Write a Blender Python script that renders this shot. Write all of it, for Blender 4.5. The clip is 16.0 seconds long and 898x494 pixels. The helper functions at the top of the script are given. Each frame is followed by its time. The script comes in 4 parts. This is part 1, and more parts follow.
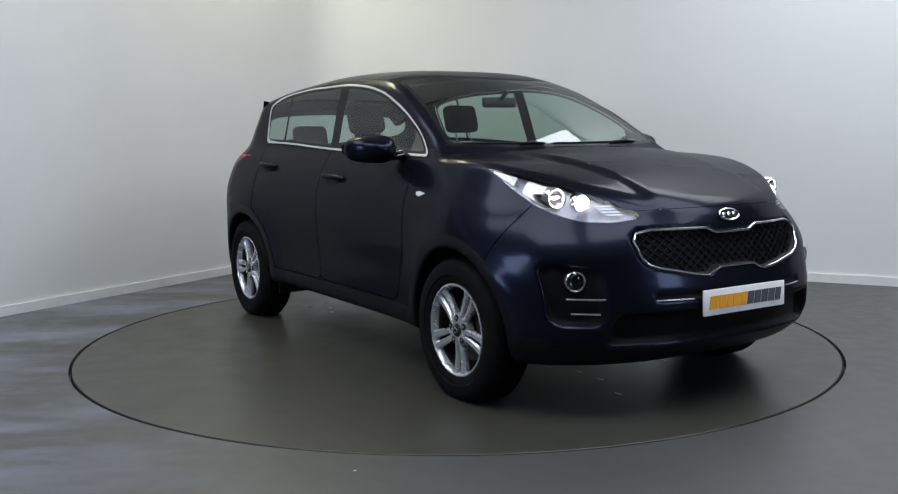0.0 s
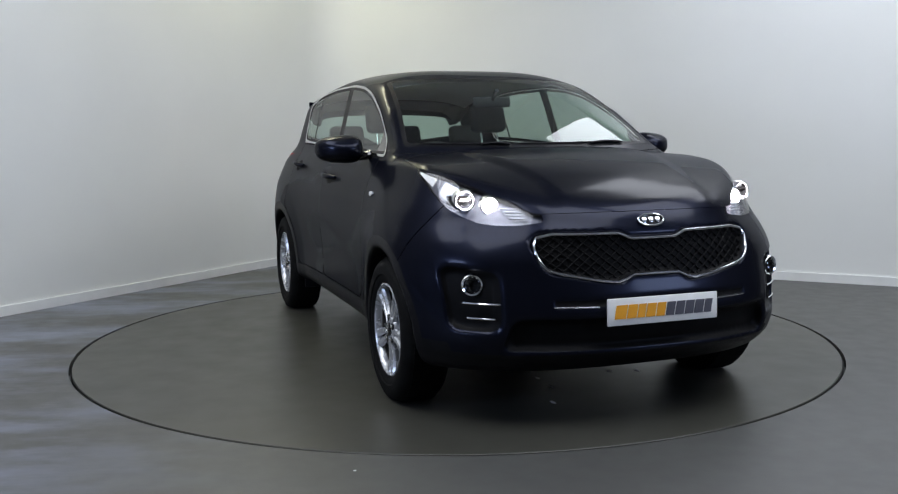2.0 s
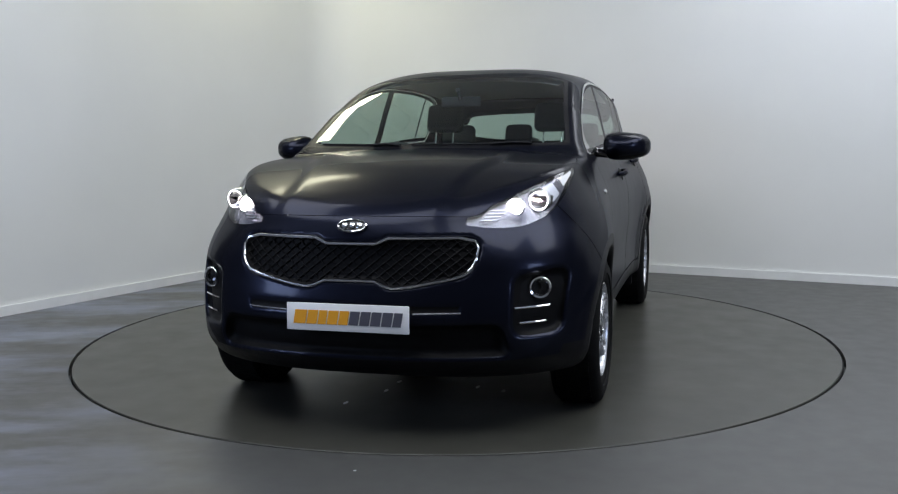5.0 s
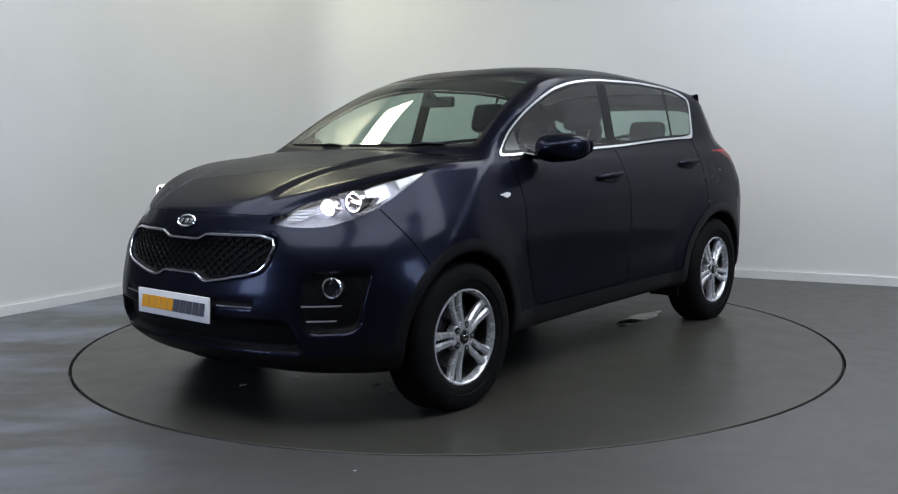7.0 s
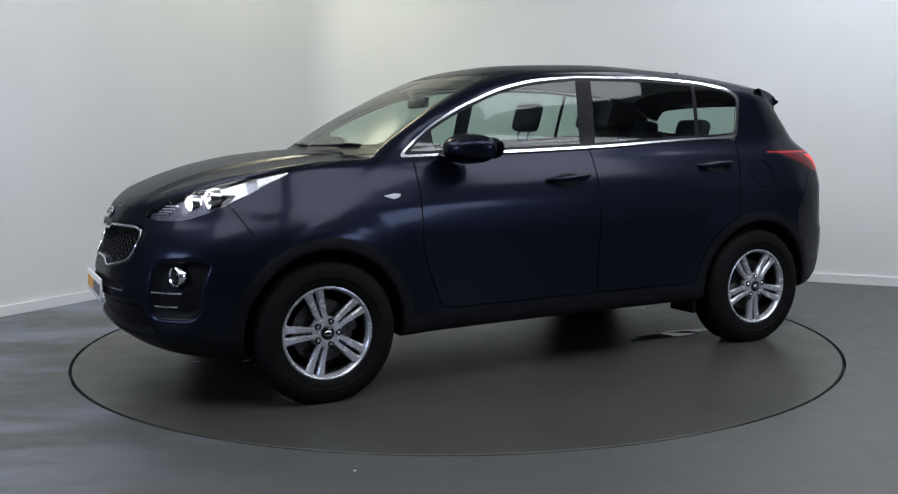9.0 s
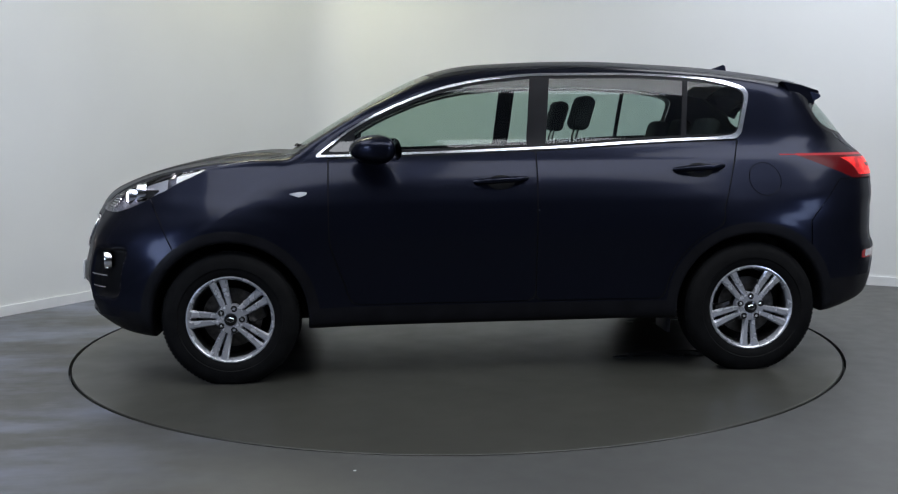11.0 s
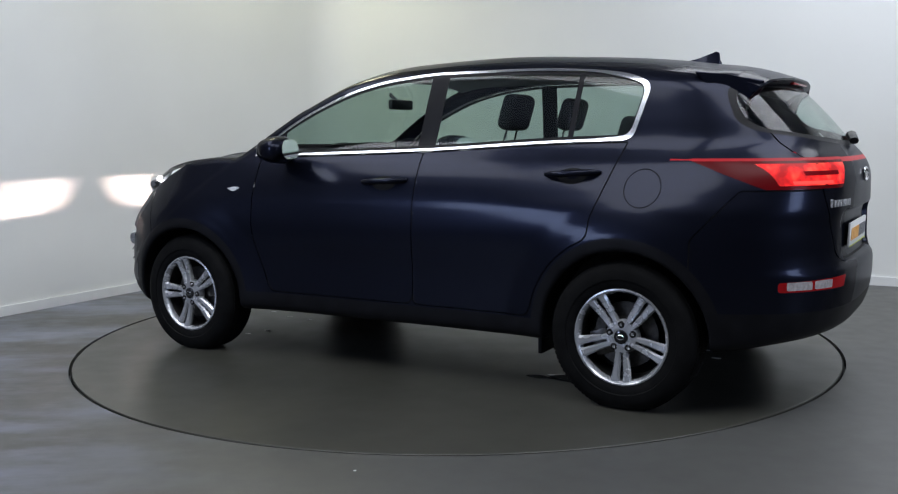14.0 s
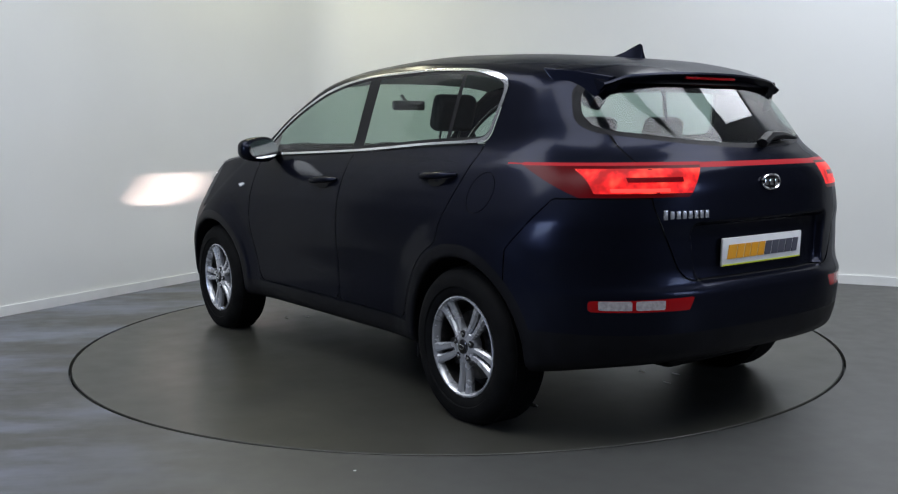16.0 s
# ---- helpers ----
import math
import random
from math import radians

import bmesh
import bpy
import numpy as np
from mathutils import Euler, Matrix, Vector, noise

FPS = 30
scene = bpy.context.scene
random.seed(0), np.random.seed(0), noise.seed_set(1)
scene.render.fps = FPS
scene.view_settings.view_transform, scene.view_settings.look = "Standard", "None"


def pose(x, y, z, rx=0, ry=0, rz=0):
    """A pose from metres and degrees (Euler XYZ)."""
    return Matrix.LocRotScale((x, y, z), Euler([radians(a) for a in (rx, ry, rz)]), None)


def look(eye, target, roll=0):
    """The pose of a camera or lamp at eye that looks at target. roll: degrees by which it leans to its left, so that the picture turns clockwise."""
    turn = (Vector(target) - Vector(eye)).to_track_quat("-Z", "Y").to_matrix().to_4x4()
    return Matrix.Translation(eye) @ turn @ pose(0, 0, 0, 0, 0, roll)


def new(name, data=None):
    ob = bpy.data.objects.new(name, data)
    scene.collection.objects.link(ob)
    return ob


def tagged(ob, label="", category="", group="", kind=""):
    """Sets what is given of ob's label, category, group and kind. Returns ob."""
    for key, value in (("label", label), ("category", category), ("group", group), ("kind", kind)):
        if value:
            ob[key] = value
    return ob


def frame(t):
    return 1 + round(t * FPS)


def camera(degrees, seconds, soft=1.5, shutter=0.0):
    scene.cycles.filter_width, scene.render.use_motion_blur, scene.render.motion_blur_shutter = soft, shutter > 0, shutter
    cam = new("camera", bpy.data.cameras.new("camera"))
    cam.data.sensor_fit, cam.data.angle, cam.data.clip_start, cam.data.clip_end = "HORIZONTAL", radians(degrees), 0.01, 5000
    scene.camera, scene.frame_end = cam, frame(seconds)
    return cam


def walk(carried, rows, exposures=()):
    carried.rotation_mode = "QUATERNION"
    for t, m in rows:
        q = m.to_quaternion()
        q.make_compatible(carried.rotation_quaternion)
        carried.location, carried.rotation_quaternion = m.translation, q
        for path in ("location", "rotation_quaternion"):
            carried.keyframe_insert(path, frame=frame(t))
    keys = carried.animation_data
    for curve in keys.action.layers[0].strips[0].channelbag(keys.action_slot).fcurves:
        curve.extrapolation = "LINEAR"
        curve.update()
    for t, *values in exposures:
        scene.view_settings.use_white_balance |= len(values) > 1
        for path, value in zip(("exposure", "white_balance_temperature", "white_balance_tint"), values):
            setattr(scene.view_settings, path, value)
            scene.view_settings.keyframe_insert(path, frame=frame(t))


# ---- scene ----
cam = camera(50.98, 16.0, soft=1.2)
EYE = Vector((0.0, -5.762, 1.221))
AIM = EYE + Vector((math.sin(radians(-0.36)) * math.cos(radians(-6.6)), math.cos(radians(0.36)) * math.cos(radians(-6.6)), math.sin(radians(-6.6))))
walk(cam, [(0.0, look(EYE, AIM, -0.66)), (16.0, look(EYE, AIM, -0.66))], exposures=[(0.0, 0.0), (16.0, 0.0)])

# ---- world and lights ----
world = bpy.data.worlds.new("studio_world")
scene.world = world
world.use_nodes = True
world.node_tree.nodes["Background"].inputs[0].default_value = (0.5, 0.55, 0.6, 1)
world.node_tree.nodes["Background"].inputs[1].default_value = 0.05
CEILING = 4.2


def area_lamp(name, eye, target, sx, sy, watts, colour):
    lamp = bpy.data.lights.new(name, "AREA")
    lamp.shape, lamp.size, lamp.size_y, lamp.energy, lamp.color = "RECTANGLE", sx, sy, watts, colour
    ob = new(name, lamp)
    ob.matrix_world = look(eye, target)
    return ob


WARM, NEUTRAL, BLUE = (1.0, 0.97, 0.70), (0.905, 0.955, 1.07), (0.54, 0.67, 1.0)
# place, power, tone, turn and size of each added, unseen ceiling panel
LIGHT_PANELS = [(-1.85, 2.40, 48, WARM, 60.3, 1.5, 0.45), (3.15, 1.03, 82, NEUTRAL, -27.7, 3.0, 1.3), (-3.0, -1.1, 75, NEUTRAL, 60, 3.2, 2.0),
                (3.9, -1.9, 98, NEUTRAL, -28, 3.6, 1.9), (-1.4, -3.4, 60, NEUTRAL, 0, 2.6, 2.0), (1.7, -3.4, 66, NEUTRAL, 0, 2.6, 2.0)]
for lx, ly, watts, tone, turn, sx, sy in LIGHT_PANELS:
    area_lamp("ceiling_fill", (lx, ly, CEILING - 0.06), (lx, ly + 0.001, 0), sx, sy, watts, tone).matrix_world = pose(lx, ly, CEILING - 0.06, 0, 0, turn)
area_lamp("window_light", (-5.2, -4.6, 2.2), (0, 0, 0.9), 1.6, 1.3, 74, BLUE)
area_lamp("window_light", (5.4, -5.0, 2.2), (0, 0, 0.9), 1.4, 1.2, 50, BLUE)


# ---- materials ----
def material(name, colour=(0.5, 0.5, 0.5), rough=0.5, metal=0.0, coat=0.0, coat_rough=0.03, spec=0.5):
    m = bpy.data.materials.new(name)
    m.use_nodes = True
    b = m.node_tree.nodes["Principled BSDF"]
    b.inputs["Base Color"].default_value = (*colour, 1)
    b.inputs["Roughness"].default_value = rough
    b.inputs["Metallic"].default_value = metal
    b.inputs["Coat Weight"].default_value = coat
    b.inputs["Coat Roughness"].default_value = coat_rough
    b.inputs["Specular IOR Level"].default_value = spec
    return m


def node(m, kind, **settings):
    n = m.node_tree.nodes.new(kind)
    for key, value in settings.items():
        n.inputs[key].default_value = value
    return n


def link(m, a, b):
    m.node_tree.links.new(a, b)


def ramp(m, source, stops):
    n = m.node_tree.nodes.new("ShaderNodeValToRGB")
    e = n.color_ramp.elements
    while len(e) < len(stops):
        e.new(0.5)
    for el, (at, col) in zip(e, stops):
        el.position, el.color = at, (*col, 1) if len(col) == 3 else col
    link(m, source, n.inputs[0])
    return n.outputs[0]


def vary(m, low, high, scale, rough=None, bump=0.0, bump_scale=None, detail=4.0, coords="Object"):
    """Noise between two colours, with roughness and relief."""
    b = m.node_tree.nodes["Principled BSDF"]
    co = m.node_tree.nodes.new("ShaderNodeTexCoord").outputs[coords]
    n = node(m, "ShaderNodeTexNoise", Scale=scale, Detail=detail)
    link(m, co, n.inputs["Vector"])
    link(m, ramp(m, n.outputs[0], [(0.3, low), (0.7, high)]), b.inputs["Base Color"])
    if rough:
        r = node(m, "ShaderNodeMapRange")
        r.inputs["To Min"].default_value, r.inputs["To Max"].default_value = rough
        n2 = node(m, "ShaderNodeTexNoise", Scale=scale * 3.1, Detail=3.0)
        link(m, co, n2.inputs["Vector"])
        link(m, n2.outputs[0], r.inputs[0])
        link(m, r.outputs[0], b.inputs["Roughness"])
    if bump:
        n3 = node(m, "ShaderNodeTexNoise", Scale=bump_scale or scale * 8, Detail=3.0)
        link(m, co, n3.inputs["Vector"])
        bp = node(m, "ShaderNodeBump", Strength=bump, Distance=0.002)
        link(m, n3.outputs[0], bp.inputs["Height"])
        link(m, bp.outputs[0], b.inputs["Normal"])
    return m


def pane_material(name, tint, gloss=1.0):
    """A thin sheet of tinted glass: it lets light straight through and mirrors at a slant."""
    m = bpy.data.materials.new(name)
    m.use_nodes = True
    nt = m.node_tree
    nt.nodes.remove(nt.nodes["Principled BSDF"])
    clear = node(m, "ShaderNodeBsdfTransparent", Color=(*tint, 1))
    shine = node(m, "ShaderNodeBsdfGlossy", Roughness=0.015, Color=(gloss, gloss, gloss, 1))
    face = node(m, "ShaderNodeLayerWeight", Blend=0.5)
    power = node(m, "ShaderNodeMath")
    power.operation = "POWER"
    power.inputs[1].default_value = 4.0
    link(m, face.outputs["Facing"], power.inputs[0])
    scale = node(m, "ShaderNodeMath")
    scale.operation = "MULTIPLY_ADD"
    scale.inputs[1].default_value, scale.inputs[2].default_value = 0.54, 0.035
    link(m, power.outputs[0], scale.inputs[0])
    mix = node(m, "ShaderNodeMixShader")
    link(m, scale.outputs[0], mix.inputs[0])
    link(m, clear.outputs[0], mix.inputs[1])
    link(m, shine.outputs[0], mix.inputs[2])
    link(m, mix.outputs[0], nt.nodes["Material Output"].inputs[0])
    return m


def glow_material(name, colour, strength):
    m = material(name, (0.02, 0.02, 0.02), 0.3, spec=0.05)
    b = m.node_tree.nodes["Principled BSDF"]
    b.inputs["Emission Color"].default_value = (*colour, 1)
    b.inputs["Emission Strength"].default_value = strength
    return m


def lit_red_material():
    """A lit red moulded lens, uneven where the bulbs stand behind it."""
    m = glow_material("lit_red_lens", (1.0, 0.01, 0.01), 1.1)
    b = m.node_tree.nodes["Principled BSDF"]
    co = m.node_tree.nodes.new("ShaderNodeTexCoord").outputs["Object"]
    n = node(m, "ShaderNodeTexNoise", Scale=17.0, Detail=2.0)
    link(m, co, n.inputs["Vector"])
    link(m, ramp(m, n.outputs[0], [(0.36, (0.50, 0.003, 0.004)), (0.52, (0.95, 0.012, 0.012)), (0.70, (1.0, 0.09, 0.05))]), b.inputs["Emission Color"])
    return m


def paint_material():
    """Dark blue-grey metallic paint: fine flakes under a clear coat."""
    m = material("metallic_paint", (0.008, 0.010, 0.020), 0.30, 0.72, 0.21, 0.12, 0.1)
    m.node_tree.nodes["Principled BSDF"].inputs["Specular Tint"].default_value = (0.17, 0.18, 0.24, 1)
    b = m.node_tree.nodes["Principled BSDF"]
    co = m.node_tree.nodes.new("ShaderNodeTexCoord").outputs["Object"]
    n = node(m, "ShaderNodeTexNoise", Scale=900.0, Detail=1.0)
    link(m, co, n.inputs["Vector"])
    link(m, ramp(m, n.outputs[0], [(0.35, (0.0058, 0.0068, 0.0120)), (0.7, (0.0166, 0.0191, 0.0345))]), b.inputs["Base Color"])
    dust = node(m, "ShaderNodeTexNoise", Scale=6.0, Detail=5.0)
    link(m, co, dust.inputs["Vector"])
    r = node(m, "ShaderNodeMapRange")
    r.inputs["To Min"].default_value, r.inputs["To Max"].default_value = 0.27, 0.33
    link(m, dust.outputs[0], r.inputs[0])
    link(m, r.outputs[0], b.inputs["Roughness"])
    return m


PAINT = paint_material()
CLADDING = vary(material("black_plastic", (0.006, 0.006, 0.007), 0.5, spec=0.15), (0.004, 0.004, 0.005), (0.008, 0.008, 0.010), 9, (0.38, 0.52), 0.15, 700)
GLOSS_BLACK = material("gloss_black", (0.006, 0.006, 0.007), 0.12, 0, 0.6)
GRILLE_BLACK = vary(material("grille_black", (0.003, 0.003, 0.0035), 0.55, spec=0.12), (0.002, 0.002, 0.0025), (0.0045, 0.0045, 0.005), 20)
SEAM = material("shut_line_black", (0.002, 0.002, 0.002), 0.9)
RUBBER = vary(material("tyre_rubber", (0.006, 0.006, 0.006), 0.75, spec=0.08), (0.004, 0.004, 0.004), (0.008, 0.008, 0.008), 14, (0.65, 0.85), 0.2, 300)
CHROME = material("chrome", (0.86, 0.87, 0.88), 0.08, 1.0)
SATIN = material("satin_chrome", (0.66, 0.67, 0.70), 0.18, 1.0)
ALLOY = vary(material("silver_alloy", (0.55, 0.56, 0.58), 0.28, 0.55, 0.5), (0.47, 0.48, 0.50), (0.54, 0.55, 0.57), 6, (0.24, 0.30), detail=1.0)
# darkened for the shade inside the wheels: discs, calipers and rim barrels
DISC = vary(material("shaded_wheel_steel", (0.25, 0.24, 0.23), 0.4, 0.9), (0.06, 0.058, 0.055), (0.12, 0.115, 0.11), 40)
GLASS = pane_material("tinted_glass", (0.60, 0.70, 0.66))
SCREEN_GLASS = pane_material("windscreen_glass", (0.58, 0.68, 0.63))
LENS = pane_material("clear_lens", (0.93, 0.94, 0.97))
MIRROR = material("mirror_glass", (0.9, 0.92, 0.92), 0.01, 1.0)
FABRIC = vary(material("dark_fabric", (0.02, 0.02, 0.022), 0.85), (0.014, 0.014, 0.016), (0.028, 0.028, 0.031), 60, None, 0.3, 900)
TRIM_DARK = vary(material("dark_trim", (0.018, 0.018, 0.02), 0.6), (0.013, 0.013, 0.015), (0.022, 0.022, 0.024), 30, None, 0.2, 600)
HEADLINER = vary(material("grey_headlining", (0.58, 0.58, 0.56), 0.9), (0.54, 0.54, 0.52), (0.62, 0.62, 0.60), 40)
PLATE = vary(material("white_plate", (0.80, 0.80, 0.79), 0.35), (0.76, 0.76, 0.75), (0.83, 0.83, 0.82), 20)
ORANGE = material("orange_print", (0.80, 0.36, 0.02), 0.4)
GREY_PRINT = material("grey_print", (0.08, 0.08, 0.10), 0.4)
YELLOW = material("yellow_edge", (0.55, 0.60, 0.02), 0.4)
RED_LENS = lit_red_material()
RED_DARK = material("dark_red_lens", (0.16, 0.003, 0.006), 0.15, 0, 0.0, spec=0.2)
TAIL_LENS = material("lit_tail_lens", (0.05, 0.0015, 0.003), 0.25, 0, 0.0, spec=0.1)
TAIL_LENS.node_tree.nodes["Principled BSDF"].inputs["Emission Color"].default_value = (1.0, 0.008, 0.012, 1)
TAIL_LENS.node_tree.nodes["Principled BSDF"].inputs["Emission Strength"].default_value = 0.035
RED_PLAIN = material("red_reflector", (0.30, 0.006, 0.008), 0.15, 0, 0.1, spec=0.2)
RED_STRIP = glow_material("lit_red_strip", (1.0, 0.012, 0.03), 0.40)
RED_BRIGHT = glow_material("bright_red_lamp", (1.0, 0.05, 0.04), 1.7)
WHITE_LENS = vary(material("ribbed_white_lens", (0.42, 0.40, 0.40), 0.12, 0, 0.8), (0.30, 0.28, 0.28), (0.50, 0.47, 0.46), 60)
LAMP_GREY = vary(material("lamp_housing", (0.4, 0.4, 0.43), 0.22, 0.5), (0.10, 0.10, 0.12), (0.26, 0.26, 0.30), 30)
LAMP_SILVER = material("lamp_reflector", (0.50, 0.51, 0.55), 0.32, 1.0)
HEAD_BEAM = glow_material("head_beam", (1.0, 0.76, 0.70), 480000.0)
BEAM = glow_material("lit_bulb", (1.0, 0.93, 0.97), 35.0)
DRL = glow_material("running_light", (0.90, 0.94, 1.0), 0.9)
MARKER = material("white_marker_lens", (0.75, 0.76, 0.78), 0.1, 0.3, 0.8)
DIFFUSER = glow_material("lamp_diffuser", (1.0, 1.0, 0.95), 1.0)


def wall_material():
    m = vary(material("white_wall_paint", (0.72, 0.73, 0.71), 0.6), (0.70, 0.71, 0.69), (0.745, 0.755, 0.735), 0.8, (0.5, 0.65), 0.12, 120, 6.0)
    return m


def floor_material():
    """Grey painted concrete, satin, with pale scuffed patches at one side, their bluish sheen put into the colour."""
    m = material("grey_painted_floor", (0.16, 0.16, 0.15), 0.3, spec=0.3)
    b = m.node_tree.nodes["Principled BSDF"]
    co = m.node_tree.nodes.new("ShaderNodeNewGeometry").outputs["Position"]
    big = node(m, "ShaderNodeTexNoise", Scale=1.3, Detail=6.0, Roughness=0.6)
    link(m, co, big.inputs["Vector"])
    base = ramp(m, big.outputs[0], [(0.25, (0.054, 0.054, 0.051)), (0.75, (0.070, 0.071, 0.067))])
    stretch = node(m, "ShaderNodeMapping")
    stretch.inputs["Rotation"].default_value = (0, 0, radians(-12))
    stretch.inputs["Scale"].default_value = (0.55, 1.7, 1)
    link(m, co, stretch.inputs["Vector"])
    scuff_sheen = node(m, "ShaderNodeTexNoise", Scale=1.15, Detail=7.0, Roughness=0.62)
    link(m, stretch.outputs[0], scuff_sheen.inputs["Vector"])
    sep = node(m, "ShaderNodeSeparateXYZ")
    link(m, co, sep.inputs[0])
    side = node(m, "ShaderNodeMapRange")
    side.interpolation_type = "SMOOTHSTEP"
    for key, value in zip(("From Min", "From Max", "To Min", "To Max"), (-0.4, -2.4, 0.0, 1.0)):
        side.inputs[key].default_value = value
    link(m, sep.outputs[0], side.inputs[0])
    mask = ramp(m, scuff_sheen.outputs[0], [(0.44, (0, 0, 0)), (0.59, (1, 1, 1))])
    mul = node(m, "ShaderNodeMath")
    mul.operation = "MULTIPLY"
    link(m, mask, mul.inputs[0])
    link(m, side.outputs[0], mul.inputs[1])
    mix = m.node_tree.nodes.new("ShaderNodeMix")
    mix.data_type = "RGBA"
    link(m, mul.outputs[0], mix.inputs[0])
    link(m, base, mix.inputs[6])
    # pale scuffs, with the sheen of blue daylight painted into their tone
    mix.inputs[7].default_value = (0.135, 0.147, 0.184, 1)
    link(m, mix.outputs[2], b.inputs["Base Color"])
    fine = node(m, "ShaderNodeTexNoise", Scale=9.0, Detail=5.0)
    link(m, co, fine.inputs["Vector"])
    r = node(m, "ShaderNodeMapRange")
    r.inputs["To Min"].default_value, r.inputs["To Max"].default_value = 0.36, 0.52
    link(m, fine.outputs[0], r.inputs[0])
    link(m, r.outputs[0], b.inputs["Roughness"])
    grit = node(m, "ShaderNodeTexNoise", Scale=160.0, Detail=2.0)
    link(m, co, grit.inputs["Vector"])
    bp = node(m, "ShaderNodeBump", Strength=0.06, Distance=0.002)
    link(m, grit.outputs[0], bp.inputs["Height"])
    link(m, bp.outputs[0], b.inputs["Normal"])
    return m


DARK_WALL = vary(material("dark_grey_wall_paint", (0.10, 0.10, 0.105), 0.7), (0.09, 0.09, 0.095), (0.115, 0.115, 0.12), 1.0)
WALL, FLOOR = wall_material(), floor_material()
WET = vary(material("shallow_water", (0.02, 0.02, 0.018), 0.04, spec=0.5), (0.045, 0.045, 0.040), (0.06, 0.06, 0.054), 5, (0.03, 0.09))
CEILING_PAINT = vary(material("ceiling_paint", (0.75, 0.75, 0.74), 0.8), (0.73, 0.73, 0.72), (0.77, 0.77, 0.76), 2)
SKIRTING = vary(material("skirting_paint", (0.74, 0.75, 0.74), 0.4), (0.70, 0.71, 0.70), (0.77, 0.78, 0.77), 5)


# ---- mesh helpers ----
def mesh_object(name, verts, faces, mat, parent=None, smooth=True, label=""):
    me = bpy.data.meshes.new(name)
    me.from_pydata([tuple(map(float, v)) for v in verts], [], [tuple(map(int, f)) for f in faces])
    me.materials.append(mat)
    if smooth:
        me.polygons.foreach_set("use_smooth", [True] * len(me.polygons))
    ob = new(name, me)
    ob.parent = parent
    if label:
        tagged(ob, label)
    return ob


def part(name, bm, mat, parent=None, label="", smooth=True):
    me = bpy.data.meshes.new(name)
    bmesh.ops.recalc_face_normals(bm, faces=bm.faces)
    bm.to_mesh(me)
    bm.free()
    me.materials.append(mat)
    if smooth:
        me.polygons.foreach_set("use_smooth", [True] * len(me.polygons))
        me.set_sharp_from_angle(angle=radians(38))
    ob = new(name, me)
    ob.parent = parent
    if label:
        tagged(ob, label)
    return ob


def box(bm, lo, hi, m=None, bevel=0.0, segs=2):
    made = bmesh.ops.create_cube(bm, size=1.0)["verts"]
    for v in made:
        v.co = Vector([(a + b) / 2 + c * (b - a) for a, b, c in zip(lo, hi, v.co)])
    if bevel:
        edges = list({e for v in made for e in v.link_edges})
        made = bmesh.ops.bevel(bm, geom=edges, offset=bevel, segments=segs, profile=0.5, affect="EDGES")["verts"]
    if m:
        bmesh.ops.transform(bm, matrix=m, verts=list(made))
    return made


def tube(bm, pts, radius, segs=8, closed=False, flat=1.0, cap=True):
    """A round bar along points. flat squashes it along its second axis."""
    pts = [Vector(p) for p in pts]
    rings, n = [], len(pts)
    for i, p in enumerate(pts):
        a = pts[(i - 1) % n] if closed or i > 0 else p
        b = pts[(i + 1) % n] if closed or i < n - 1 else p
        d = (b - a).normalized()
        u = d.cross(Vector((0, 0, 1)))
        if u.length < 0.05:
            u = d.cross(Vector((0, 1, 0)))
        u.normalize()
        v = d.cross(u)
        r = radius[i] if isinstance(radius, (list, tuple)) else radius
        rings.append([bm.verts.new(p + (u * math.cos(k * math.tau / segs) + v * flat * math.sin(k * math.tau / segs)) * r) for k in range(segs)])
    for i in range(n if closed else n - 1):
        a, b = rings[i], rings[(i + 1) % n]
        for k in range(segs):
            bm.faces.new((a[k], a[(k + 1) % segs], b[(k + 1) % segs], b[k]))
    if cap and not closed:
        bm.faces.new(rings[0][::-1])
        bm.faces.new(rings[-1])


def lathe(bm, profile, segs=48, axis="y"):
    """Turn a profile of (radius, along) about the y axis."""
    rings = []
    for r, a in profile:
        rings.append([bm.verts.new((r * math.cos(k * math.tau / segs), a, r * math.sin(k * math.tau / segs))) for k in range(segs)])
    for a, b in zip(rings, rings[1:]):
        for k in range(segs):
            bm.faces.new((a[k], a[(k + 1) % segs], b[(k + 1) % segs], b[k]))
    return rings


def fan(bm, ring):
    bm.faces.new(ring)


# ---- the room ----
CORNER = Vector((-1.267, 4.235, 0))
ALONG_L = Vector((0.495, 0.869, 0)).normalized()
ALONG_R = Vector((0.885, -0.465, 0)).normalized()
BEND = 0.45


def wall_line():
    """The inner face of the walls: the left run, a rounded corner, the right run, and round behind the camera."""
    a = CORNER - ALONG_L * BEND
    b = CORNER + ALONG_R * BEND
    bend = [a.lerp(CORNER, t).lerp(CORNER.lerp(b, t), t) for t in [k / 10 for k in range(11)]]
    start, end = CORNER - ALONG_L * 12.5, CORNER + ALONG_R * 11.0
    return start, bend, end, start + (end - CORNER)


WHITE_L, WHITE_R = CORNER - ALONG_L * 4.5, CORNER + ALONG_R * 8.3


start, bend, end, back = wall_line()


